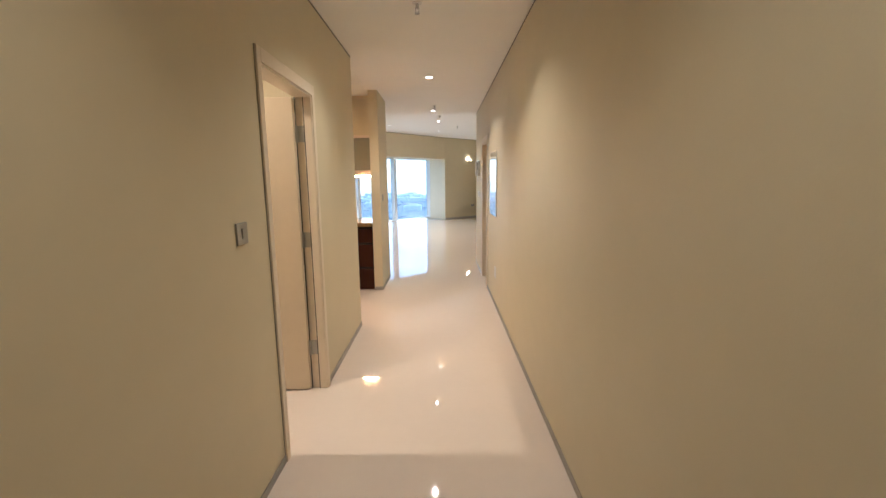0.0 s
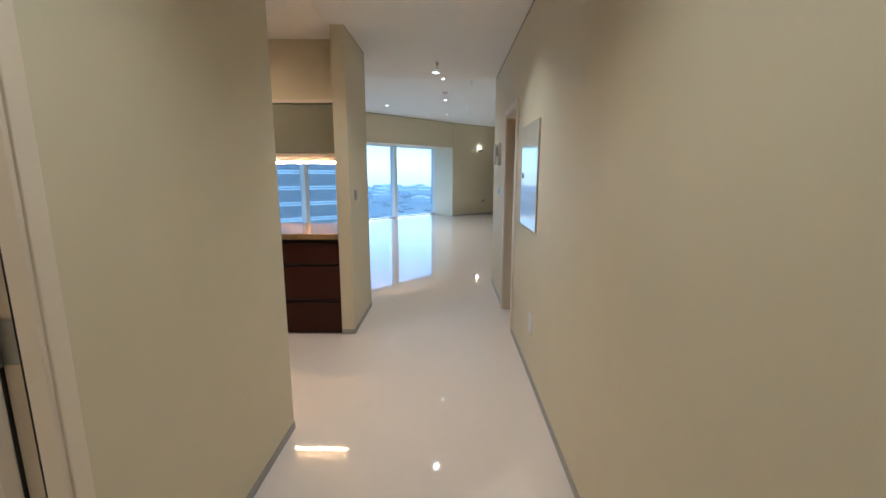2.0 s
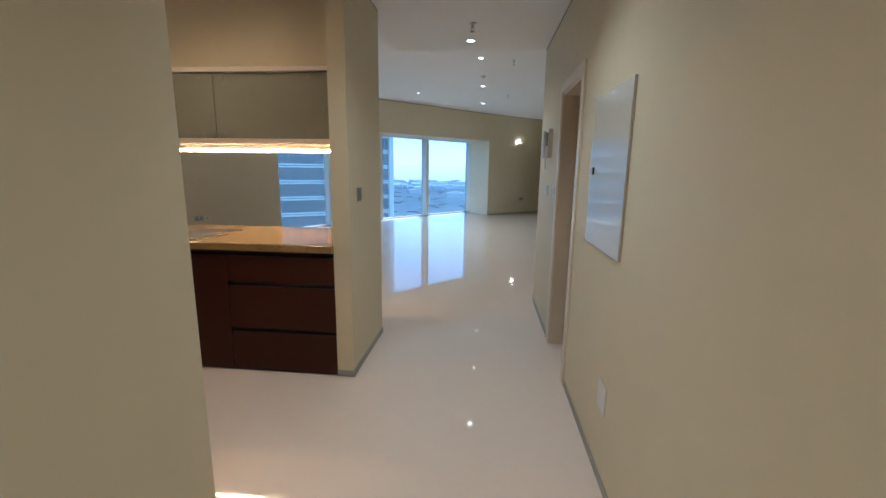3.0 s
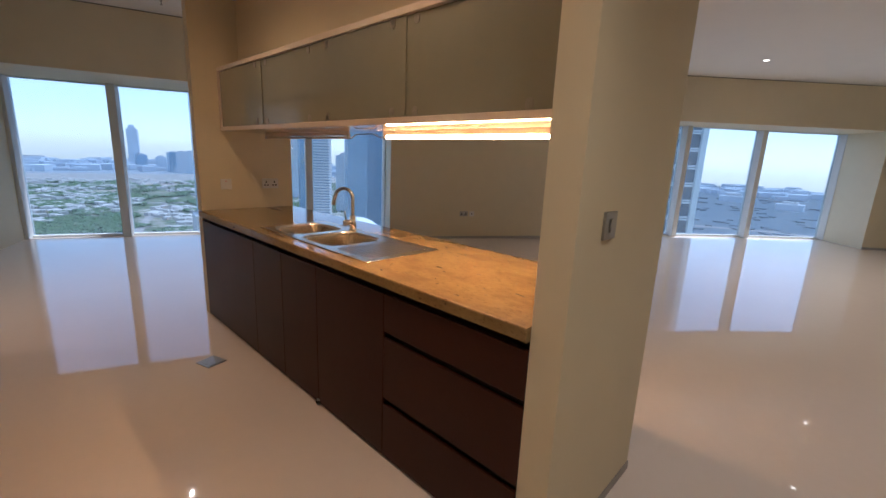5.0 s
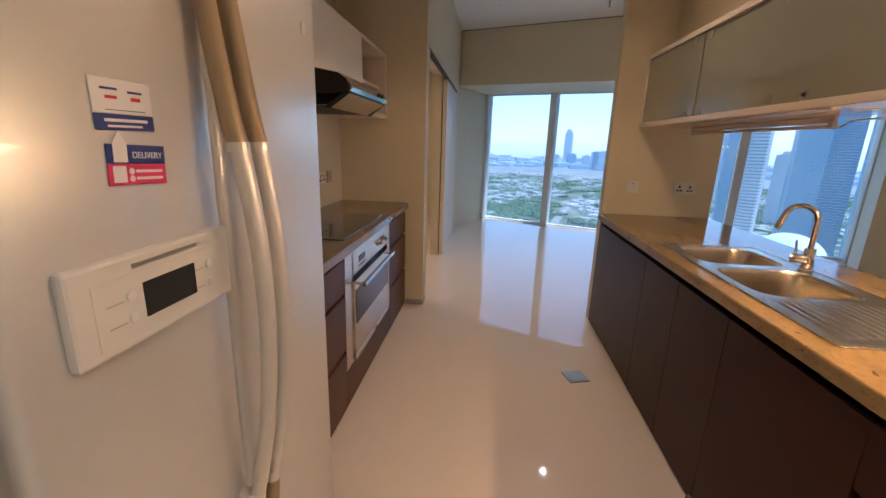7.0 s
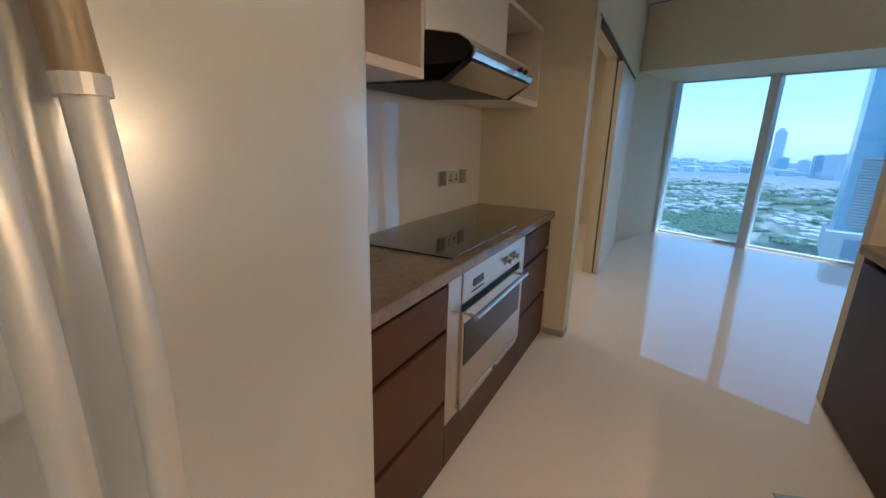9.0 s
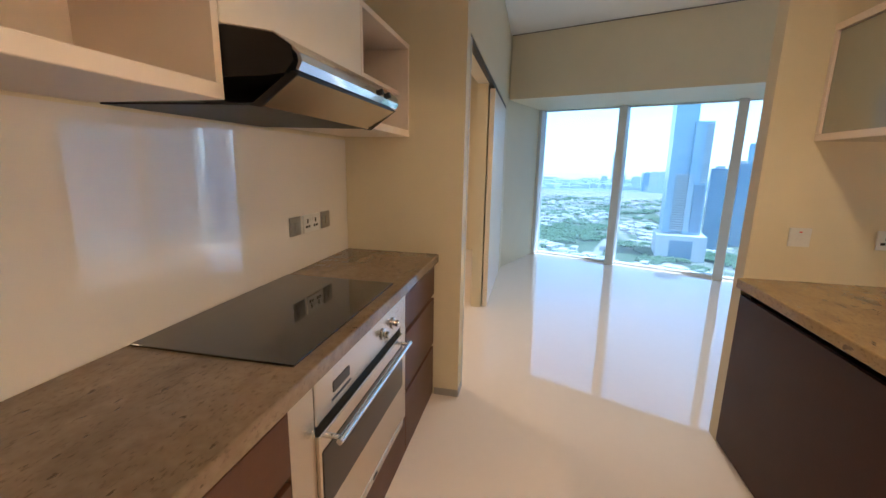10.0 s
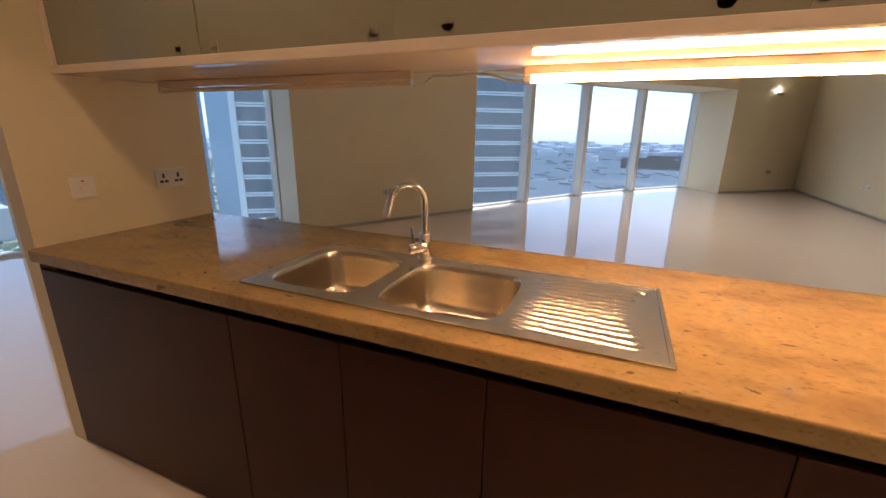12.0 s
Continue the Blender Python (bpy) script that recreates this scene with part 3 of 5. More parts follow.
ZS = 0.905
sink = thing("sink", "stainless steel sink with two bowls and ribbed drainer", "sink")
B1, B2 = (-2.668, 5.085, 0.170, 0.185), (-2.257, 5.085, 0.186, 0.190)
part("bowl", bowl_bm(*B1, ZS, 0.16), STEEL, sink, smooth=True)
part("bowl", bowl_bm(*B2, ZS, 0.17), STEEL, sink, smooth=True)
rim = bm_join(cell_bm(SX0 + 0.012, -2.46, SY0 + 0.012, SY1 - 0.012, *B1, ZS), cell_bm(-2.46, -2.06, SY0 + 0.012, SY1 - 0.012, *B2, ZS),
              bm_box(SX0, SX1, SY0, SY0 + 0.012, 0.9005, ZS + 0.002, 0.0015, 1), bm_box(SX0, SX1, SY1 - 0.012, SY1, 0.9005, ZS + 0.002, 0.0015, 1),
              bm_box(SX0, SX0 + 0.012, SY0 + 0.012, SY1 - 0.012, 0.9005, ZS + 0.002, 0.0015, 1), bm_box(SX1 - 0.012, SX1, SY0 + 0.012, SY1 - 0.012, 0.9005, ZS + 0.002, 0.0015, 1))
part("rim", rim, STEEL, sink)


def drainer_bm():
    """The drainer tray: a fine grid that dips towards its bow-shaped end, with fanned ribs."""
    bm = bmesh.new()
    x0, x1, y0, y1 = -2.06, SX1 - 0.012, SY0 + 0.012, SY1 - 0.012
    nx, ny = 40, 200
    g = []
    for i in range(nx + 1):
        row = []
        for j in range(ny + 1):
            u, v = i / nx, j / ny
            x, y = x0 + (x1 - x0) * u, y0 + (y1 - y0) * v
            w = (v - 0.5) * 2
            end = 0.80 + 0.10 * w * w
            fan = w * (1 - 0.10 * u)
            z = ZS
            if 0.05 < u < end and abs(w) < 0.88:
                fade = min(1, (u - 0.05) / 0.12, (end - u) / 0.03, (0.88 - abs(w)) / 0.04)
                z = ZS - 0.0016 * fade + 0.0030 * fade * math.cos(fan * math.pi * 8) ** 4
            elif u > end and abs(w) < 0.82 and u < 0.94:
                z = ZS - 0.003
            row.append(bm.verts.new((x, y, z)))
        g.append(row)
    for i in range(nx):
        for j in range(ny):
            bm.faces.new((g[i][j], g[i + 1][j], g[i + 1][j + 1], g[i][j + 1]))
    return bm


part("drainer", drainer_bm(), STEEL, sink, "ribbed drainer", smooth=True)
for cx, cz in ((B1[0], ZS - 0.162), (B2[0], ZS - 0.172)):
    part("waste", bm_join(bm_cyl((cx, 5.085, cz), (cx, 5.085, cz + 0.004), 0.042, bevel=0.001), bm_cyl((cx, 5.085, cz + 0.004), (cx, 5.085, cz + 0.010), 0.012)), CHROME, sink, "chrome waste cover")
for k in range(3):
    part("overflow_slot", bm_box(-2.60 + 0.014 * k, -2.592 + 0.014 * k, 5.268, 5.2695, 0.860, 0.872), BLACK, sink)

# tap
tx, ty = -2.452, 5.295
tap = thing("kitchen_tap", "chrome swan-neck kitchen tap with a side lever", "tap")
part("base", bm_join(bm_cyl((tx, ty, ZS), (tx, ty, ZS + 0.012), 0.027, bevel=0.002), bm_cyl((tx, ty, ZS + 0.012), (tx, ty, ZS + 0.10), 0.021, bevel=0.002)), CHROME, tap, smooth=True)
sp = [(tx, ty, ZS + 0.09), (tx, ty, ZS + 0.20)]
for k in range(13):
    a = math.pi * k / 12 * 0.94
    r = 0.060
    sp.append((tx - (r - r * math.cos(a)) * 0.80, ty - (r - r * math.cos(a)) * 0.60, ZS + 0.215 + r * math.sin(a)))
part("spout", bm_tube(sp, 0.0115, 16), CHROME, tap, smooth=True)
e = Vector(sp[-1])
part("nozzle", bm_tube([e, e + Vector((-0.009, -0.007, -0.04)), e + Vector((-0.013, -0.010, -0.062))], [0.0125, 0.014, 0.0135], 16), CHROME, tap, smooth=True)
part("valve", bm_cyl((tx + 0.004, ty - 0.004, ZS + 0.055), (tx - 0.036, ty - 0.050, ZS + 0.046), 0.020, bevel=0.003), CHROME, tap, smooth=True)
part("lever", bm_tube([(tx - 0.026, ty - 0.036, ZS + 0.06), (tx - 0.030, ty - 0.042, ZS + 0.128)], [0.006, 0.0045], 10), CHROME, tap, smooth=True)
# dark natural blotch inlaid in the worktop
STAIN = material("stone_fossil_brown", (0.12, 0.075, 0.045), 0.35, tint=(0.2, 0.14, 0.09), scale=30)
bm = bmesh.new()
loop = [bm.verts.new((-3.72 + 0.10 * math.cos(a) * (1 + 0.4 * math.sin(3 * a + 1) + 0.25 * math.sin(7 * a)), 5.33 + 0.026 * math.sin(a) * (1 + 0.5 * math.sin(5 * a)), 0.9008)) for a in (k * math.tau / 48 for k in range(48))]
bm.faces.new(loop)
part("fossil_mark", bm, STAIN, w, "dark fossil mark")

# ---------------------------------------------------------------- glass wall cabinet over the sink
c = thing("glass_wall_cabinet", "long pale wall cabinet with grey sliding glass doors", "cabinet")
CY0, CY1 = 4.985, 5.36
part("bottom_shelf", bm_box(-3.884, -0.743, CY0, CY1, 1.546, 1.576, 0.002, 1), GLOSSWHITE, c, "glossy underside")
part("top_shelf", bm_box(-3.884, -0.743, CY0, CY1, 1.998, 2.028, 0.002, 1), SHELFM, c)
part("back", bm_box(-3.866, -0.761, 5.33, 5.345, 1.572, 1.998), SHELFM, c)
part("side", bm_box(-3.884, -3.862, CY0 + 0.001, CY1, 1.572, 1.998), SHELFM, c)
part("side", bm_box(-0.765, -0.743, CY0 + 0.001, CY1, 1.572, 1.998), SHELFM, c)
for i, (a, b, pulls) in enumerate(((-3.862, -3.09, (-3.18,)), (-3.12, -2.37, (-3.03, -2.46)), (-2.40, -1.60, (-2.25, -1.69)), (-1.64, -0.765, (-1.54, -0.95)))):
    y = CY0 + 0.012 + 0.0075 * (i % 2)
    g = part("glass_door", bm_box(a, b, y, y + 0.006, 1.578, 1.996, 0.001, 1), CABGLASS, c)
    for hx in pulls:
        for hz, up in ((1.578, 1), (1.996, -1)):
            bm = bm_cyl((hx, y - 0.003, hz + up * 0.026), (hx, y, hz + up * 0.026), 0.017, seg=24, bevel=0.001)
            part("finger_pull", bm_join(bm, bm_box(hx - 0.017, hx + 0.017, y - 0.003, y, min(hz, hz + up * 0.026), max(hz, hz + up * 0.026))), PULL, g, "dull metal finger pull")
# tubes below it
def tube_light(x0, x1, y, zt, lit, label):
    t = thing("strip_light", label, "strip light", "tubes under the cabinet")
    part("housing", bm_box(x0, x1, y - 0.009, y + 0.009, zt + 0.012, 1.545, 0.002, 1), SHELFM, t)
    part("tube", bm_cyl((x0 + 0.025, y, zt), (x1 - 0.025, y, zt), 0.009, seg=14), TUBE if lit else DIM_TUBE, t)
    for x in (x0 + 0.012, x1 - 0.012):
        part("end_cap", bm_box(x - 0.012, x + 0.012, y - 0.012, y + 0.012, zt - 0.011, zt + 0.013, 0.003, 1), WHITE, t)
    return t


tube_light(-2.13, -0.76, 5.30, 1.508, True, "lit warm fluorescent strip below the glass cabinet")
tube_light(-3.74, -2.50, 5.30, 1.508, False, "unlit fluorescent strip below the glass cabinet")
part_cable = tagged(mesh_object("cable", bm_tube([(-2.50, 5.30, 1.50), (-2.46, 5.30, 1.507), (-2.42, 5.30, 1.528), (-2.25, 5.31, 1.530), (-2.18, 5.30, 1.51), (-2.135, 5.30, 1.503)], 0.004, 8), WHITE, True),
                    "short pale cable joining two strip lights", "cable")

# ---------------------------------------------------------------- hob counter
SY, SB = 3.232, 2.70
KX0, KX1 = -3.973, -1.89


def oven():
    o = thing("oven", "wide stainless steel built-in oven with dark glass door", "oven")
    x0, x1 = -3.40, -2.46
    part("body", bm_box(x0 + 0.01, x1 - 0.01, 2.72, SY - 0.02, 0.245, 0.835), BLACK, o)
    for q in ((x0, x0 + 0.075, SY - 0.02, SY, 0.215, 0.842), (x1 - 0.115, x1, SY - 0.02, SY, 0.215, 0.842), (x0 + 0.075, x1 - 0.115, SY - 0.02, SY - 0.001, 0.215, 0.252)):
        part("frame", bm_box(*q, 0.002, 1), STEEL, o)
    ix0, ix1 = x0 + 0.078, x1 - 0.118
    panel = part("control_panel", bm_box(ix0, ix1, SY - 0.02, SY + 0.004, 0.705, 0.842, 0.003), STEEL, o)
    part("display", bm_box(-2.79, -2.68, SY + 0.0045, SY + 0.006, 0.752, 0.785), DARKGLASS, panel, "small dark display")
    part("label_bar", bm_box(-2.80, -2.67, SY + 0.0045, SY + 0.0055, 0.730, 0.736), BLACK, panel)
    for kx in (-3.09, -3.21):
        k = part("knob", bm_join(bm_cyl((kx, SY + 0.004, 0.765), (kx, SY + 0.012, 0.765), 0.024, bevel=0.002), bm_cyl((kx, SY + 0.012, 0.765), (kx, SY + 0.034, 0.765), 0.013, bevel=0.003)), CHROME, panel, "chrome knob", smooth=True)
    door = part("door", bm_box(ix0, ix1, SY - 0.02, SY + 0.012, 0.255, 0.675, 0.003), STEEL, o)
    part("window", bm_box(ix0 + 0.012, ix1 - 0.012, SY + 0.0125, SY + 0.0145, 0.43, 0.62), DARKGLASS, door, "dark glass oven window")
    part("handle", bm_join(bm_cyl((ix0 + 0.03, SY + 0.055, 0.648), (ix1 - 0.03, SY + 0.055, 0.648), 0.010, seg=16), bm_cyl((ix0 + 0.05, SY + 0.01, 0.648), (ix0 + 0.05, SY + 0.055, 0.648), 0.008),
                           bm_cyl((ix1 - 0.05, SY + 0.01, 0.648), (ix1 - 0.05, SY + 0.055, 0.648), 0.008)), CHROME, door, "polished bar handle", smooth=True)
    part("lower_edge", bm_box(ix0, ix1, SY - 0.001, SY + 0.014, 0.218, 0.252, 0.004), STEEL, o, "bright rolled lower edge")
    part("badge", bm_box(-2.99, -2.95, SY + 0.0142, SY + 0.0155, 0.230, 0.241), BLACK, o)
    return o


base_unit(-2.458, KX1, SY, 1, SB, [("drawer", -2.458, KX1, 0.655, 0.825), ("drawer", -2.458, KX1, 0.345, 0.632), ("drawer", -2.458, KX1, 0.012, 0.322)],
          "brown unit of three handleless drawers", VENEER_S)
u = thing("base_cabinet", "brown low drawer front below the oven", "cabinet", "kitchen base cabinets")
front(u, "drawer", -3.40, -2.46, 0.012, 0.205, SY, 1, VENEER_S)
part("body", bm_box(-3.398, -2.462, SB, SY - 0.022, 0.012, 0.21), BLACK, u)
base_unit(KX0, -3.402, SY, 1, SB, [("drawer", KX0, -3.402, 0.655, 0.825), ("drawer", KX0, -3.402, 0.345, 0.632), ("drawer", KX0, -3.402, 0.012, 0.322)],
          "brown unit of three narrow handleless drawers", VENEER_S)
oven()
bm = bm_box(KX0, KX1, 2.688, 3.256, 0.85, 0.90)
ed = [e for e in bm.edges if all(abs(q.co.y - 3.256) < 1e-5 for q in e.verts) and abs(e.verts[0].co.z - e.verts[1].co.z) < 1e-5]
bmesh.ops.bevel(bm, geom=ed, offset=0.006, segments=3, affect="EDGES", profile=0.5)
tagged(mesh_object("worktop", bm, STONE_S), "thick brown limestone worktop beside the fridge", "worktop")
hob = thing("hob", "wide black glass hob set on the stone worktop", "hob")
part("glass_top", bm_box(-3.315, -2.535, 2.695, 3.205, 0.9005, 0.907, 0.002), HOBGLASS, hob)
sp = tagged(mesh_object("splashback", bm_box(-3.974, KX1, 2.681, 2.687, 0.901, 1.54), SPLASH), "glossy white glass splashback behind the hob", "splashback")

# wall units over the hob
UY0, UY1 = 2.682, 3.075


def open_shelf(x0, x1, z0, z1, mids, label):
    s = thing("open_shelf_unit", label, "shelf unit", "wall units over the hob")
    part("bottom", bm_box(x0, x1, UY0, UY1, z0, z0 + 0.035, 0.002, 1), SHELFM, s)
    part("top", bm_box(x0, x1, UY0, UY1, z1 - 0.025, z1, 0.002, 1), SHELFM, s)
    for a in (x0, x1 - 0.022):
        part("side", bm_box(a, a + 0.022, UY0, UY1 - 0.001, z0 + 0.035, z1 - 0.025, 0.001, 1), SHELFM, s)
    part("back", bm_box(x0 + 0.022, x1 - 0.022, UY0, UY0 + 0.012, z0 + 0.035, z1 - 0.025), SHELFM, s)
    for z in mids:
        part("shelf", bm_box(x0 + 0.022, x1 - 0.022, UY0 + 0.012, UY1 - 0.05, z, z + 0.018, 0.001, 1), SHELFM, s)
    return s


open_shelf(-2.528, KX1, 1.55, 2.04, (1.80,), "empty pale open shelf unit on the wall")
open_shelf(-3.973, -3.318, 1.56, 2.04, (1.78,), "empty pale open shelf unit beside the hood")
c = thing("wall_cabinet", "cream flap-door wall cabinet above the hood", "cabinet")
part("body", bm_box(-3.316, -2.530, UY0, UY1 - 0.02, 1.72, 2.04), SHELFM, c)
part("door", bm_box(-3.314, -2.532, UY1 - 0.019, UY1, 1.715, 2.038, 0.002, 1), LACQUER, c)


def bm_profile(pts, x0, x1):
    """A profile in y and z drawn along x."""
    bm = bmesh.new()
    a, b = [bm.verts.new((x0, y, z)) for y, z in pts], [bm.verts.new((x1, y, z)) for y, z in pts]
    for k in range(len(pts)):
        j = (k + 1) % len(pts)
        bm.faces.new((a[k], a[j], b[j], b[k]))
    bm.faces.new(a[::-1]), bm.faces.new(b)
    bmesh.ops.recalc_face_normals(bm, faces=bm.faces[:])
    return bm


hood = thing("cooker_hood", "slim steel and black cooker hood with a tilted visor", "cooker hood")
part("body", bm_profile([(2.69, 1.602), (3.17, 1.602), (3.225, 1.608), (3.247, 1.632), (3.240, 1.665), (3.20, 1.69), (3.08, 1.712), (2.69, 1.712)], -3.205, -2.536), BLACK, hood)
part("top_cover", bm_profile([(3.078, 1.716), (3.20, 1.694), (3.246, 1.662), (3.243, 1.659), (3.198, 1.690), (3.078, 1.712)], -3.205, -2.539), STEEL, hood, "steel top cover")
part("front_roll", bm_profile([(3.246, 1.662), (3.262, 1.648), (3.266, 1.630), (3.256, 1.612), (3.250, 1.614), (3.257, 1.631), (3.254, 1.646), (3.241, 1.658)], -3.205, -2.539), CHROME, hood, "bright rolled steel front", smooth=True)
part("visor_slot", bm_profile([(3.250, 1.611), (3.250, 1.603), (3.235, 1.603), (3.235, 1.611)], -3.203, -2.541), BLACK, hood)
part("visor", bm_profile([(3.250, 1.602), (3.150, 1.540), (3.146, 1.544), (3.244, 1.605)], -3.200, -2.545), STEEL, hood, "tilted steel visor")
part("underside", bm_profile([(3.146, 1.541), (2.70, 1.548), (2.70, 1.552), (3.146, 1.546)], -3.200, -2.545), BLACK, hood, "dark filter plate")
for x in (-3.205, -2.545):
    part("visor_bracket", bm_profile([(3.225, 1.606), (3.256, 1.606), (3.156, 1.536), (3.13, 1.540)], x, x + 0.005), BLACK, hood)
for x in (-3.02, -3.09):
    part("button", bm_cyl((x, 3.262, 1.642), (x, 3.274, 1.645), 0.010, bevel=0.002), BLACK, hood, smooth=True)

# ---------------------------------------------------------------- fridge
f = thing("fridge", "silver side-by-side fridge with two long curved handles", "fridge", at=(-1.345, 3.05, 0))
FI = Matrix.Translation((1.345, -3.05, 0))


def fpart(name, bm, mat, parent, label="", smooth=False):
    bm.transform(FI)
    return part(name, bm, mat, parent, label, smooth)


fpart("body", bm_box(-1.785, -0.905, 2.70, 3.34, 0.02, 1.76, 0.004), SILVER, f)
for k, (a, b) in enumerate(((-1.302, -0.905), (-1.785, -1.308))):
    dr = fpart("door", bm_box(a, b, 3.345, 3.41, 0.06, 1.775, 0.020, 5), SILVER, f, smooth=True)
    hx = -1.272 if k == 0 else -1.338
    low, up = [], []
    for i in range(15):
        u = i / 14
        low.append((hx, 3.430 + 0.070 * math.sin(math.pi * (0.04 + 0.78 * u)) ** 0.8, 0.63 + 0.748 * u))
    e = low[-1]
    for i in range(9):
        u = i / 8
        up.append((hx, e[1] - 0.050 * u ** 0.8, 1.378 + 0.342 * u))
    hd = fpart("handle", bm_tube(low, [0.0155] * 15, 14), HANDLE, dr, "curved silver bar handle", smooth=True)
    fpart("handle_top", bm_tube(up, [0.0175] * 9, 14), HANDLE_BROWN, dr, "upper grip, browned in colour for its warm reflection", smooth=True)
    fpart("handle_collar", bm_cyl((hx, e[1], 1.370), (hx, e[1] - 0.001, 1.386), 0.020, seg=18), HANDLE, dr)
    fpart("handle_foot", bm_join(bm_cyl((hx, 3.405, 0.635), (hx, 3.444, 0.635), 0.013), bm_cyl((hx, 3.442, 0.622), (hx, 3.444, 0.648), 0.0185)), HANDLE, dr)
    fpart("handle_tail", bm_tube([(hx, 3.444, 0.625), (hx, 3.438, 0.56), (hx, 3.420, 0.47)], [0.0165, 0.0165, 0.015], 14), HANDLE_BROWN, dr, "bronze-toned lower end", smooth=True)
    fpart("handle_foot_top", bm_cyl((hx, 3.405, 1.715), (hx, e[1] - 0.046, 1.715), 0.014), HANDLE_BROWN, dr)
    if k == 0:
        dp = fpart("display_panel", bm_box(-1.286, -0.973, 3.408, 3.425, 1.104, 1.235, 0.006), PANELW, dr, "raised pale control panel")
        fpart("inset", bm_box(-1.255, -1.005, 3.4252, 3.4262, 1.118, 1.208), PANELW, dp)
        fpart("screen", bm_box(-1.187, -1.082, 3.4264, 3.428, 1.138, 1.190), BLACK, dp, "black display window")
        fpart("title_bar", bm_box(-1.20, -1.07, 3.4252, 3.4264, 1.215, 1.221), SATIN, dp)
        for bx in (-1.060, -1.222):
            for bz in (1.147, 1.178):
                fpart("button", bm_cyl((bx, 3.4255, bz), (bx, 3.4295, bz), 0.0075, bevel=0.001), WHITE, dp, smooth=True)
                fpart("button_label", bm_box(bx + 0.012, bx + 0.038, 3.4263, 3.4268, bz - 0.0045, bz - 0.003), SATIN, dp)
    else:
        fpart("badge", bm_box(-1.715, -1.690, 3.4102, 3.4125, 1.655, 1.685, 0.001, 1), WHITE, dr)
fpart("plinth", bm_box(-1.78, -0.91, 3.30, 3.36, 0.001, 0.055), BLACK, f)
# first panel is added, its dark colour painting the shaded gap by the wall
for a, lab in ((-0.895, "dark brown tall panel put in for the dark gap beside the fridge"), (-1.885, "dark brown tall panel between fridge and worktop")):
    tagged(mesh_object("side_panel", bm_box(a, a + (0.05 if a > -1 else 0.04) - 0.004, 2.69, 3.262, 0.001, 2.04, 0.002, 1), VENEER_S), lab, "panel", "panels by the fridge")


def letters(text, size, m, mat, parent):
    cu = bpy.data.curves.new("text", "FONT")
    cu.body, cu.size, cu.extrude, cu.align_x = text, size, 0.0002, "CENTER"
    ob = bpy.data.objects.new("text", cu)
    me = bpy.data.meshes.new_from_object(ob)
    bpy.data.objects.remove(ob)
    me.transform(m)
    me.materials.append(mat)
    t = new("lettering", me)
    t.parent = parent
    return t


FACE = Matrix.Rotation(radians(180), 4, "Z") @ Matrix.Rotation(radians(90), 4, "X")
mg = thing("fridge_magnet", "white and navy card magnet on the fridge door", "magnet", "magnets on the fridge", at=(-1.112, 3.4105, 1.43))
part("card", bm_box(-0.048, 0.048, 0, 0.002, -0.01, 0.035, 0.0008, 1), PAPER, mg)
part("lower_band", bm_box(-0.048, 0.048, 0, 0.0021, -0.031, -0.0102, 0.0008, 1), NAVY, mg)
for q, mt in (((-0.032, -0.008, 0.018, 0.021), NAVY), ((0.008, 0.034, 0.020, 0.023), NAVY), ((-0.028, -0.012, 0.008, 0.013), RED), ((0.010, 0.028, 0.009, 0.013), RED),
              ((-0.034, 0.030, -0.0055, -0.0045), NAVY), ((-0.036, 0.034, -0.020, -0.016), PAPER), ((-0.026, 0.030, -0.027, -0.024), PAPER)):
    part("print", bm_box(q[0], q[1], 0.0021, 0.0024, q[2], q[3]), mt, mg)
mg = thing("fridge_magnet", "pink and navy delivery magnet with a small house shape", "magnet", "magnets on the fridge", at=(-1.122, 3.4105, 1.352))
mg.rotation_euler[1] = radians(-2.5)
part("card", bm_box(-0.05, 0.05, 0, 0.002, -0.027, 0.002, 0.0008, 1), PINK, mg)
part("upper_band", bm_box(-0.05, 0.05, 0, 0.0021, 0.0022, 0.028, 0.0008, 1), NAVY, mg)
hs = bmesh.new()
prof = [(0.018, 0.004), (0.040, 0.004), (0.040, 0.030), (0.029, 0.046), (0.018, 0.030)]
lo, hi = [hs.verts.new((x, 0.0021, z)) for x, z in prof], [hs.verts.new((x, 0.0027, z)) for x, z in prof]
hs.faces.new(lo[::-1]), hs.faces.new(hi)
for k in range(5):
    hs.faces.new((lo[k], lo[(k + 1) % 5], hi[(k + 1) % 5], hi[k]))
bmesh.ops.recalc_face_normals(hs, faces=hs.faces[:])
part("house_shape", hs, PAPER, mg)
part("print", bm_box(0.022, 0.043, 0.0021, 0.0024, -0.023, -0.001), PAPER, mg)
for z in (-0.008, -0.018):
    part("print", bm_box(-0.042, 0.006, 0.0021, 0.0024, z - 0.002, z + 0.002), PAPER, mg)
    part("print", bm_cyl((0.013, 0.0021, z), (0.013, 0.0024, z), 0.0045, seg=16), PAPER, mg)
letters("DELIVERY", 0.0125, Matrix.Translation((-0.017, 0.0023, 0.010)) @ FACE, PAPER, mg)


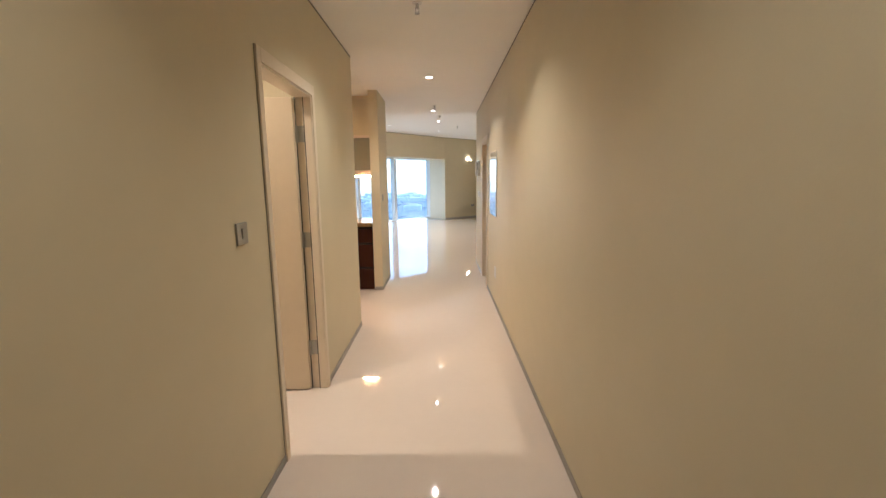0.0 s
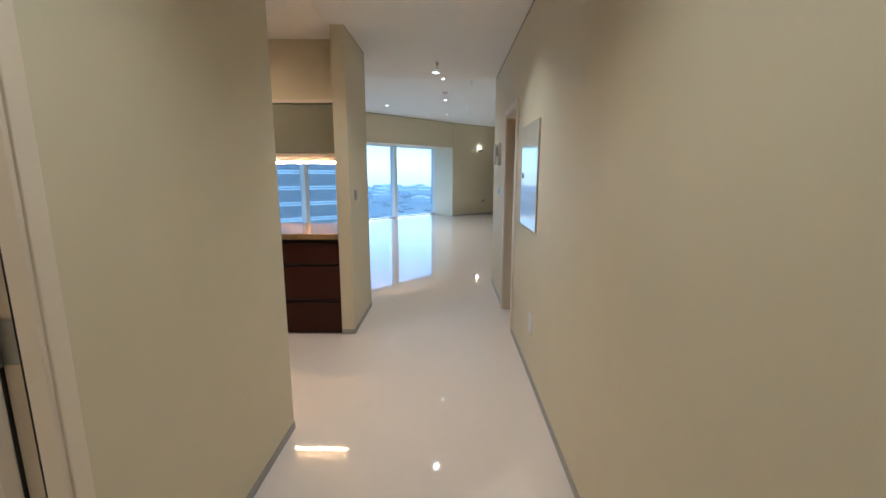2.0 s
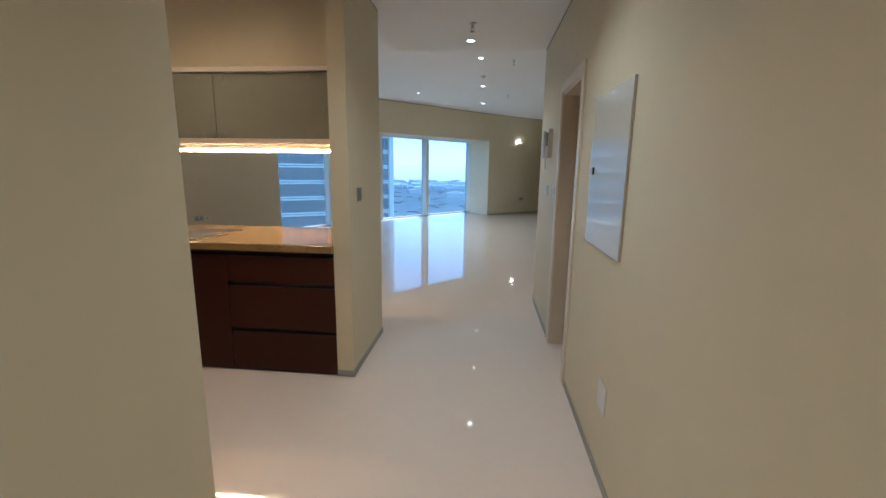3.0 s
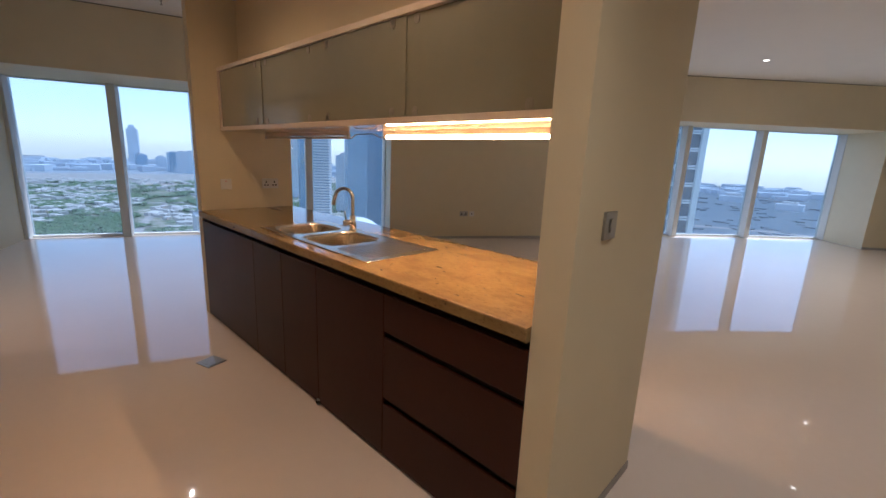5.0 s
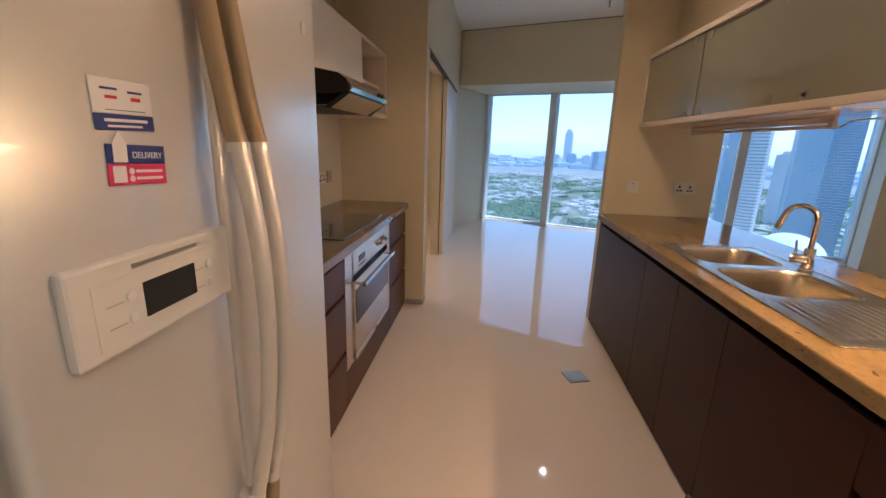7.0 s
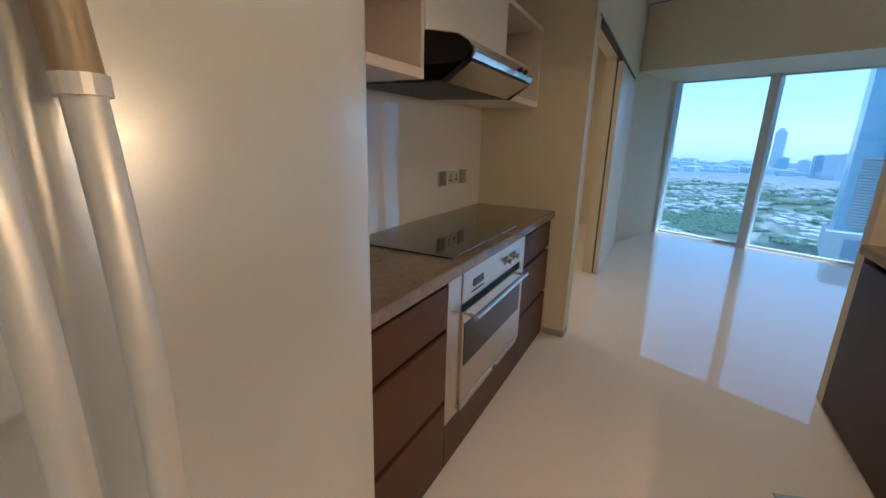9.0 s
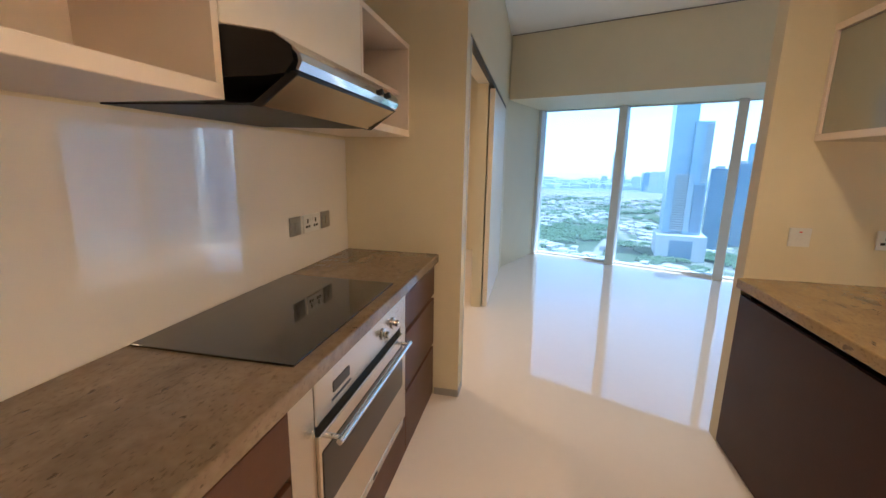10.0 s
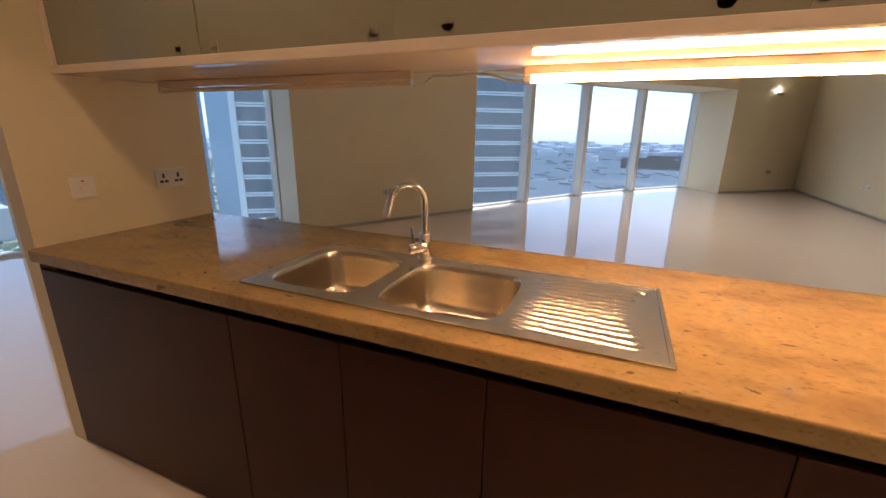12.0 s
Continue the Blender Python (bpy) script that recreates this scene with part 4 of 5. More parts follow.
# ---------------------------------------------------------------- switches and sockets
def plate(name, label, cat, pos, facing, wdt, hgt, mat, kind):
    """A wall plate at pos whose front looks along facing (degrees about z from +y)."""
    o = thing(name, label, cat, at=pos)
    o.rotation_euler[2] = radians(facing)
    part("faceplate", bm_box(-wdt / 2, wdt / 2, 0.0, 0.009, -hgt / 2, hgt / 2, 0.002), mat, o)
    if kind == "switch":
        part("rocker", bm_box(-0.011, 0.011, 0.009, 0.014, -0.021, 0.021, 0.002), SATIN if mat is SATIN else WHITE, o)
    elif kind == "fused":
        part("rocker", bm_box(-0.010, 0.010, 0.009, 0.013, -0.018, 0.012, 0.002), WHITE, o)
        part("indicator", bm_box(-0.006, 0.006, 0.009, 0.0105, 0.022, 0.028), RED, o, "red indicator")
    elif kind == "double":
        for sx in (-0.037, 0.037):
            for hx, hz, a, b in ((0, 0.012, 0.006, 0.011), (-0.012, -0.015, 0.009, 0.006), (0.012, -0.015, 0.009, 0.006)):
                part("pin_hole", bm_box(sx + hx - a, sx + hx + a, 0.0088, 0.0096, hz - b, hz + b), BLACK, o)
            part("rocker", bm_box(sx * 0.32 - 0.006, sx * 0.32 + 0.006, 0.009, 0.012, 0.012, 0.030, 0.001, 1), WHITE, o)
    elif kind == "outlet":
        part("pin_hole", bm_cyl((0, 0.0088, 0), (0, 0.0098, 0), 0.012), BLACK, o)
    return o


plate("light_switch", "square brushed metal light switch on the corridor wall", "switch", (HX0, 1.072, 1.222), -90, 0.088, 0.088, SATIN, "switch")
plate("light_switch", "square brushed metal light switch on the pillar", "switch", (-0.63, 5.013, 1.219), -90, 0.088, 0.088, SATIN, "switch")
plate("fused_switch", "white switch with red light above the sink counter", "switch", (-3.885, 5.0, 1.112), -90, 0.088, 0.088, WHITE, "fused")
plate("wall_socket", "white double socket above the sink counter", "socket", (-3.885, 5.375, 1.114), -90, 0.148, 0.088, WHITE, "double")
plate("wall_switch", "brushed metal switch on the white splashback", "switch", (-3.40, 2.687, 1.115), 0, 0.088, 0.088, SATIN, "switch")
plate("wall_socket", "brushed metal double socket on the white splashback", "socket", (-3.545, 2.687, 1.115), 0, 0.148, 0.088, WHITE, "double")
plate("wall_switch", "brushed metal switch on the white splashback", "switch", (-3.69, 2.687, 1.115), 0, 0.088, 0.088, SATIN, "switch")
pd = Vector((1.55, 2.52)).normalized()
face = math.degrees(math.atan2(pd.y, pd.x)) - 180 
plate("wall_socket", "white double socket low on the broad wall", "socket", (-4.96, 9.322, 0.45), face, 0.148, 0.088, SATIN, "double")
plate("aerial_socket", "white aerial socket low on the broad wall", "socket", (-4.96 + pd.x * 0.15, 9.322 + pd.y * 0.15, 0.45), face, 0.088, 0.088, WHITE, "outlet")
fd = Vector((1.87, 1.58)).normalized()
face2 = math.degrees(math.atan2(fd.y, fd.x)) - 180
plate("wall_socket", "metal socket low on the far living room wall", "socket", (1.40, 16.179, 0.47), face2, 0.148, 0.088, SATIN, "double")
plate("wall_socket", "white double socket low on the living room wall", "socket", (2.17, 13.5, 0.47), 90, 0.148, 0.088, WHITE, "double")
plate("aerial_socket", "white aerial socket low on the living room wall", "socket", (2.17, 13.72, 0.47), 90, 0.088, 0.088, WHITE, "outlet")
plate("light_switch", "white light switch beside the corridor door", "switch", (HX1, 6.14, 1.22), 90, 0.148, 0.088, WHITE, "switch")
plate("light_switch", "white light switch close to the door frame", "switch", (HX1, 5.72, 1.22), 90, 0.088, 0.088, WHITE, "switch")

p = thing("meter_panel", "glossy white electrical panel door on the corridor wall", "panel", at=(HX1, 4.26, 1.39))
GLOSSY = material("glossy_white_enamel", (0.62, 0.60, 0.55), 0.06, tint=(0.60, 0.58, 0.53), scale=2, coat=0.6)
part("door", bm_box(-0.012, 0.0, -0.285, 0.285, -0.36, 0.36, 0.002), GLOSSY, p)
part("latch", bm_box(-0.018, -0.012, 0.20, 0.225, -0.015, 0.02, 0.002), BLACK, p, "black latch")
p = thing("access_plate", "slim flush access plate low on the corridor wall", "panel", at=(HX1, 4.05, 0.39))
part("cover", bm_box(-0.004, 0, -0.06, 0.06, -0.065, 0.065, 0.001, 1), WHITE, p)
ic = thing("intercom", "white wall intercom with hanging handset", "intercom", at=(HX1, 6.08, 1.62))
part("base", bm_box(-0.035, 0, -0.10, 0.10, -0.12, 0.12, 0.006), WHITE, ic)
part("handset", bm_join(bm_box(-0.062, -0.035, 0.03, 0.085, -0.115, 0.115, 0.012, 3)), WHITE, ic)
part("screen", bm_box(-0.037, -0.0345, -0.085, 0.01, -0.02, 0.09), DARKGLASS, ic, "dark screen")
cord = [(-0.03 - 0.006 * math.cos(k * 2.1), 0.05 + 0.010 * math.sin(k * 2.1) - 0.03 * math.sin(k / 30 * math.pi), -0.12 - 0.09 * math.sin(k / 30 * math.pi)) for k in range(31)]
part("cord", bm_tube(cord, 0.004, 6), WHITE, ic, "coiled cord", smooth=True)

# floor outlet, door stop
fo = thing("floor_outlet", "square steel floor outlet set in the polished floor", "floor outlet", at=(-2.97, 4.52, 0))
fo.rotation_euler[2] = radians(18)
part("plate", bm_box(-0.065, 0.065, -0.065, 0.065, 0.0005, 0.006, 0.002, 1), SATIN, fo)
part("lid", bm_box(-0.05, 0.05, -0.045, 0.045, 0.006, 0.0075, 0.001, 1), SATIN, fo)
ds = thing("door_stop", "small dark round stop at the cabinet base", "door stop", at=(-2.06, 4.80, 0))
part("post", bm_cyl((0, 0, 0), (0, 0, 0.035), 0.014, bevel=0.002), SATIN, ds, smooth=True)
part("rubber_ring", bm_cyl((0, 0, 0.012), (0, 0, 0.028), 0.019, bevel=0.004), BLACK, ds, smooth=True)

# ---------------------------------------------------------------- ceiling fittings and lamps
def downlight(x, y, z, power, color=WARM, angle=142, radius=0.014):
    o = thing("downlight", "small round recessed ceiling spotlight, lit; some are added fill", "ceiling light", "ceiling spotlights", at=(x, y, z))
    bm = bmesh.new()
    rings = []
    for r, h in ((0.047, 0.0), (0.045, -0.004), (0.037, -0.004), (0.034, 0.002)):
        rings.append([bm.verts.new((r * math.cos(k * math.tau / 28), r * math.sin(k * math.tau / 28), h)) for k in range(28)])
    for a, b in zip(rings, rings[1:]):
        for k in range(28):
            bm.faces.new((a[k], a[(k + 1) % 28], b[(k + 1) % 28], b[k]))
    part("trim_ring", bm, WHITE, o)
    part("lens", bm_cyl((0, 0, -0.0015), (0, 0, -0.0005), 0.034, seg=28), BULB, o, "glowing lens")
    d = lamp("lamp", "SPOT", pose(x, y, z - 0.012), power, color, radius)
    d.data.spot_size, d.data.spot_blend = radians(angle), 1.0
    return o


for y, pw in ((-0.1, HALL_W * 0.35), (2.05, HALL_W * 0.7), (4.2, HALL_W), (6.38, HALL_W * 0.6)):
    downlight(0.04, y, LOW, pw, WARM, 128)
for x, y in ((0.09, 8.92), (0.10, 11.05), (0.11, 13.28), (-1.31, 11.78), (-5.56, 4.9)):
    downlight(x, y, HIGH, LIVING_W, WARM, 118, 0.02)
for x, y in ((-5.0, 2.1), (-7.2, 2.0), (-1.5, 1.4)):
    downlight(x, y, HIGH, SIDE_W if x < -2 else SIDE_W * 1.5, ORANGE if x < -2 else (1.0, 0.72, 0.45))


# two unseen spotlights, added to brighten the kitchen
for x in (-1.5, -2.9):
    downlight(x, 4.4, LOW, KITCHEN_FILL_W, ORANGE, 176, 0.12)


def sprinkler(x, y, z):
    o = thing("sprinkler", "small pendent fire sprinkler under the ceiling", "sprinkler", "fire sprinklers", at=(x, y, z))
    part("rose", bm_cyl((0, 0, -0.006), (0, 0, 0), 0.030, seg=20), WHITE, o)
    part("nozzle", bm_cyl((0, 0, -0.035), (0, 0, -0.006), 0.010), SATIN, o)
    part("frame", bm_join(bm_box(-0.013, -0.009, -0.003, 0.003, -0.060, -0.03), bm_box(0.009, 0.013, -0.003, 0.003, -0.060, -0.03), bm_box(-0.013, 0.013, -0.004, 0.004, -0.064, -0.058)), SATIN, o)
    part("deflector", bm_cyl((0, 0, -0.068), (0, 0, -0.064), 0.016, seg=12), SATIN, o)


for q in ((0.02, 2.27, LOW), (0.07, 5.92, LOW), (0.59, 9.07, HIGH), (0.65, 12.0, HIGH), (-6.06, 5.18, HIGH)):
    sprinkler(*q)
o = thing("smoke_detector", "round white smoke detector on the ceiling", "smoke detector", at=(0.11, 10.12, HIGH))
part("base", bm_cyl((0, 0, -0.015), (0, 0, 0), 0.055, seg=28, bevel=0.003), WHITE, o, smooth=True)
part("head", bm_cyl((0, 0, -0.045), (0, 0, -0.015), 0.032, 0.045, seg=28, bevel=0.003), WHITE, o, smooth=True)

sc = thing("wall_sconce", "small half-round wall light, lit, on the far wall", "wall light", at=(1.27, 16.069, 2.22))
sc.rotation_euler[2] = radians(face2)
bm = bmesh.new()
rg = []
for i in range(7):
    a = i / 6 * math.pi / 2
    rg.append([bm.verts.new((0.11 * math.cos(a) * math.cos(b), 0.09 * math.cos(a) * math.sin(b), -0.055 * math.sin(a))) for b in (k / 16 * math.pi for k in range(17))])
for a, b in zip(rg, rg[1:]):
    for k in range(16):
        bm.faces.new((a[k], a[k + 1], b[k + 1], b[k]))
part("shade", bm, SATIN, sc, "brushed bowl shade", smooth=True)
part("bulb", bm_box(-0.04, 0.04, 0.02, 0.05, -0.022, -0.016), BULB, sc, "glowing bulb")
lamp("lamp", "POINT", pose(1.22, 16.0, 2.27), 1.5, WARM, 0.03)

# ---------------------------------------------------------------- city outside
# the tower blues are lightened to carry haze in their colour
GLASSBLUE = material("blue_curtain_wall", (0.33, 0.46, 0.57), 0.25, tint=(0.29, 0.42, 0.53), scale=0.02, spec=0.6)
GLASSDARK = material("dark_curtain_wall", (0.17, 0.26, 0.36), 0.25, tint=(0.14, 0.22, 0.31), scale=0.02, spec=0.6)
CONCRETE = material("pale_concrete", (0.60, 0.60, 0.58), 0.8, tint=(0.52, 0.52, 0.50), scale=0.03)
BANDWHITE = material("white_facade_band", (0.80, 0.83, 0.84), 0.5, tint=(0.74, 0.78, 0.80), scale=0.1)
FINS = material("grey_blue_band", (0.28, 0.40, 0.50), 0.5, tint=(0.24, 0.36, 0.46), scale=0.05)
# pale grey-blues of the farthest towers, distance haze mixed in
FARGLASS = material("far_tower_haze_blue", (0.58, 0.64, 0.68), 0.7, tint=(0.53, 0.59, 0.63), scale=0.01)
FARRIB = material("far_tower_haze_band", (0.52, 0.58, 0.63), 0.7, tint=(0.48, 0.54, 0.59), scale=0.01)
HOUSE = material("house_plaster", (0.70, 0.68, 0.63), 0.9, tint=(0.36, 0.34, 0.30), scale=0.02, spec=0.0)
# low blocks take the grey-blue of haze as base colour
PALEBLOCK = material("block_haze_tint", (0.16, 0.19, 0.21), 0.9, tint=(0.11, 0.14, 0.165), scale=0.01, spec=0.0)
TREE = material("tree_foliage", (0.10, 0.16, 0.075), 0.95, tint=(0.08, 0.125, 0.06), scale=0.05, spec=0.0)
ROADM = material("pale_road", (0.30, 0.285, 0.265), 0.9, tint=(0.36, 0.34, 0.31), scale=0.02, spec=0.0)


def out(azimuth, dist):
    """A place outside, by the way it lies from the flat: degrees from +y towards -x, metres."""
    a = radians(azimuth)
    return Vector((-2 - dist * math.sin(a), 4 + dist * math.cos(a), 0))


def facing_box(azimuth, dist, w, dep, z0, z1, side=0.0):
    bm = bm_box(-w / 2, w / 2, 0, dep, z0, z1)
    bm.transform(Matrix.Translation(out(azimuth, dist)) @ Matrix.Rotation(radians(azimuth + side), 4, "Z"))
    return bm


# neighbouring tower: dark floors between white double bands
tw = thing("banded_tower", "close office tower of dark glass floors and white bands", "tower")
A, B = Vector((-77.9, 70.7, 0)), Vector((-24, 110, 0))
ln = (B - A).length
TM = Matrix.Translation(A) @ Matrix.Rotation(math.atan2(B.y - A.y, B.x - A.x), 4, "Z")
bm = bm_box(0.6, ln - 0.6, 0.6, 30, GROUND, 70)
bm.transform(TM)
part("glazing", bm, material("shaded_floor_glass", (0.10, 0.125, 0.16), 0.2, tint=(0.07, 0.09, 0.12), scale=0.15, spec=0.6), tw)
bands = None
z = GROUND + 4.34
while z < 69:
    if bands is None:
        bm = bm_join(bm_box(0.0, ln, 0.0, 29.8, -0.42, -0.08), bm_box(0.0, ln, 0.15, 29.8, 0.12, 0.46))
        bands = part("floor_band", bm, BANDWHITE, tw)
    else:
        bands2 = new("floor_band", bands.data)
        bands2.parent = tw
    (bands if z < GROUND + 5 else bands2).matrix_local = TM @ Matrix.Translation((0, 0, z))
    z += 3.78
for x in (0.2, ln - 0.2):
    bm = bm_box(x - 0.6, x + 0.6, -0.25, 0.9, GROUND, 70)
    bm.transform(TM)
    part("corner_fin", bm, BANDWHITE, tw)
for x in [3 + 3.2 * k for k in range(20)]:
    if x < ln - 2:
        bm = bm_box(x - 0.08, x + 0.08, 0.45, 0.62, GROUND, 70)
        bm.transform(TM)
        part("mullion", bm, GLASSDARK, tw)

# blue tower with a lower wing and a pale podium
tw = thing("blue_tower", "tall blue glass tower with a lower ribbed wing", "tower")
part("shaft", facing_box(72.9, 812, 34, 50, GROUND, 190, 8), GLASSBLUE, tw)
part("wing", facing_box(71.0, 806, 26, 50, GROUND, 76, 8), GLASSBLUE, tw)
part("podium", facing_box(71.9, 780, 74, 70, GROUND, -108, 8), CONCRETE, tw)
part("portal", facing_box(71.9, 779.3, 34, 5, GROUND, -116, 8), GLASSDARK, tw)
part("side_face", facing_box(70.75, 803, 15, 12, -104, -25, 8), GLASSDARK, tw)
for name, az, w, z0, count in (("floor_rib", 72.3, 27, -101, 24), ("upper_rib", 70.4, 9, -20, 24)):
    rib = None
    for k in range(count):
        if rib is None:
            first = rib = part(name, facing_box(az, 802.5, w, 12, -0.75, 0.75, 8), CONCRETE, tw)
        else:
            rib = new(name, first.data)
            rib.parent = tw
        rib.location = (0, 0, z0 + k * 4.0)


def tower(azimuth, dist, w, dep, top, mat, label, ribs=True, side=0.0, crown=0):
    t = thing("tower", label, "tower", "distant towers")
    part("shaft", facing_box(azimuth, dist, w, dep, GROUND, top, side), mat, t)
    part("roof_plant", facing_box(azimuth, dist + dep * 0.25, w * 0.55, dep * 0.4, top, top + 3 + w * 0.08 + crown, side), CONCRETE if not crown else mat, t)
    if ribs:
        step = max(4.0, dist / 220)
        bms, z = [], GROUND + step
        while z < top - 1:
            bms.append(facing_box(azimuth, dist - 0.3, w * 1.004, dep * 0.3, z, z + step * 0.32, side))
            z += step
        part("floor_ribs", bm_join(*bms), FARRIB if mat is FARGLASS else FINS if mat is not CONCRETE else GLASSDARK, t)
    return t


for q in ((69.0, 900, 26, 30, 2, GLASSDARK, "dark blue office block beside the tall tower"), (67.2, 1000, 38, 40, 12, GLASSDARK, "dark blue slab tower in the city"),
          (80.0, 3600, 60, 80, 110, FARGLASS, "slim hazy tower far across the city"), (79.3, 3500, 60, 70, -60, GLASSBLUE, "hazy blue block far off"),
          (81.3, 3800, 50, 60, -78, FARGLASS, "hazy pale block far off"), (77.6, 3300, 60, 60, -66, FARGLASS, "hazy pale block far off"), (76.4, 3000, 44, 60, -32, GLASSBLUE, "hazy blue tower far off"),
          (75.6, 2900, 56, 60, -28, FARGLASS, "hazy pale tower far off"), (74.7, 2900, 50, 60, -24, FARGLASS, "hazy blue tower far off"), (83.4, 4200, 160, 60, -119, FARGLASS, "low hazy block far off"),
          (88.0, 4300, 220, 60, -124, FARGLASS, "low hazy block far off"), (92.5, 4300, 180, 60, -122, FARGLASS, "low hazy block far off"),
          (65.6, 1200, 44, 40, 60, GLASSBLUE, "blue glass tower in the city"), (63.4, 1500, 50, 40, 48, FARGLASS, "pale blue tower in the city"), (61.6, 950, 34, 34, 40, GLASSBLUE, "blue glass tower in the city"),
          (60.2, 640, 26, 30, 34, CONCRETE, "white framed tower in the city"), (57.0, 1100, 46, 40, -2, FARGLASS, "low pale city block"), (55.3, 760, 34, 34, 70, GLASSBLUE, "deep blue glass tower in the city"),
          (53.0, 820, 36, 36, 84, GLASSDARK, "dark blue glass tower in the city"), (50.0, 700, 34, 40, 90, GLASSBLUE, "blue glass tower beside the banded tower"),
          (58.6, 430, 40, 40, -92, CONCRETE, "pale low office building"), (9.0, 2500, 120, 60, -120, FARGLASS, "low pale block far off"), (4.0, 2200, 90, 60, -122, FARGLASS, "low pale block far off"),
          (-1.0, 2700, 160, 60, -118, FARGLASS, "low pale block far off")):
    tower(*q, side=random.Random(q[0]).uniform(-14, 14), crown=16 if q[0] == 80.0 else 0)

dm = thing("domed_hall", "white shallow domed roof among city blocks", "dome")
bm = bmesh.new()
bmesh.ops.create_uvsphere(bm, u_segments=40, v_segments=16, radius=34)
bmesh.ops.delete(bm, geom=[v for v in bm.verts if v.co.z < -1], context="VERTS")
bm.transform(Matrix.Translation(out(55.2, 620) + Vector((0, 0, GROUND + 34))) @ Matrix.Diagonal((1.25, 0.9, 0.8, 1)))
part("roof", bm, BANDWHITE, dm, smooth=True)
part("drum", bm_cyl(out(55.2, 620) + Vector((0, 0, GROUND)), out(55.2, 620) + Vector((0, 0, GROUND + 34)), 38, seg=40), CONCRETE, dm)

# houses, trees and roads far below
rnd = random.Random(4)
BOX_F = ((4, 5, 6, 7), (0, 1, 5, 4), (1, 2, 6, 5), (2, 3, 7, 6), (3, 0, 4, 7))


def scatter(name, mat, label, category, verts, faces):
    me = bpy.data.meshes.new(name)
    me.from_pydata(verts, [], faces)
    me.materials.append(mat)
    return tagged(new(name, me), label, category, kind="stuff")


def blocks(count, az0, az1, near, far, size, tall):
    """Low buildings: a main box and, on some, a smaller wing, in loose rows with empty stretches between."""
    vs, fs = [], []
    for _ in range(count):
        az, dist = rnd.uniform(az0, az1), near + (far - near) * rnd.random() ** 1.4
        p = out(az, dist)
        if (16 < az < 46 and dist < 500) or noise.noise(Vector((p.x, p.y, 0)) * 0.0045) < -0.08:
            continue
        turn = 0.4 + noise.noise(Vector((p.x, p.y, 5)) * 0.002) * 2 + rnd.choice((0, math.pi / 2))
        g = 1 + dist / 3000
        c, k = math.cos(turn), math.sin(turn)
        a, b, h = rnd.uniform(0.5, 1.3) * size * g, rnd.uniform(0.45, 0.8) * size * g, rnd.uniform(0.6, 1.2) * tall * g
        for ox, oy, w, d, z in ((0, 0, a, b, h), (a * 0.7, b * 0.8, a * 0.5, b * 0.6, h * 0.6))[:rnd.choice((1, 2))]:
            o0 = len(vs)
            vs += [(p.x + c * (ox + i * w) - k * (oy + j * d), p.y + k * (ox + i * w) + c * (oy + j * d), GROUND + q) for q in (0, z) for i, j in ((-1, -1), (1, -1), (1, 1), (-1, 1))]
            fs += [[o0 + i for i in f] for f in BOX_F]
    return vs, fs


scatter("low_houses", HOUSE, "white and tan flat-roofed villas between gardens far below", "houses", *blocks(4200, 46, 102, 330, 2300, 7, 5))
scatter("low_blocks", PALEBLOCK, "low blocks spread over a plain, tinted grey-blue for haze", "houses", *blocks(900, -14, 46, 420, 3200, 9, 3))
scatter("skyline_blocks", FARRIB, "long row of blocks along the skyline, paled for haze", "houses", *blocks(900, -14, 102, 3000, 4700, 26, 14))
ico = bmesh.new()
bmesh.ops.create_icosphere(ico, subdivisions=1, radius=1)
tv, tf = [v.co.copy() for v in ico.verts], [[v.index for v in f.verts] for f in ico.faces]
ico.free()
vs, fs = [], []
for k in range(60000):
    az, dist = rnd.uniform(44, 101), 240 + 1900 * rnd.random() ** 1.4
    p = out(az, dist)
    if noise.noise(Vector((p.x, p.y, 9)) * 0.006) + 0.6 * noise.noise(Vector((p.x, p.y, 3)) * 0.02) < 0.04:
        continue
    r = rnd.uniform(1.4, 3.6) * (1 + dist / 2200)
    o0 = len(vs)
    for v in tv:
        j = rnd.uniform(0.65, 1.3)
        vs.append((p.x + v.x * r * j * 1.3, p.y + v.y * r * j * 1.3, GROUND + 2 + max(0, v.z + 0.5) * r * 0.8 * j))
    fs += [[o0 + i for i in f] for f in tf]
scatter("trees", TREE, "dark green garden trees spread over the city", "trees", vs, fs)


def road(pts, w):
    bm = bmesh.new()
    rows = []
    for i, p in enumerate(pts):
        a, b = pts[max(i - 1, 0)], pts[min(i + 1, len(pts) - 1)]
        d = (b - a).normalized()
        s = Vector((-d.y, d.x, 0)) * w / 2
        rows.append((bm.verts.new(p + s + Vector((0, 0, GROUND + 1.2))), bm.verts.new(p - s + Vector((0, 0, GROUND + 1.2)))))
    for (a, b), (c, e) in zip(rows, rows[1:]):
        bm.faces.new((a, b, e, c))
    tagged(mesh_object("road", bm, ROADM), "pale city road far below", "road", kind="structure")


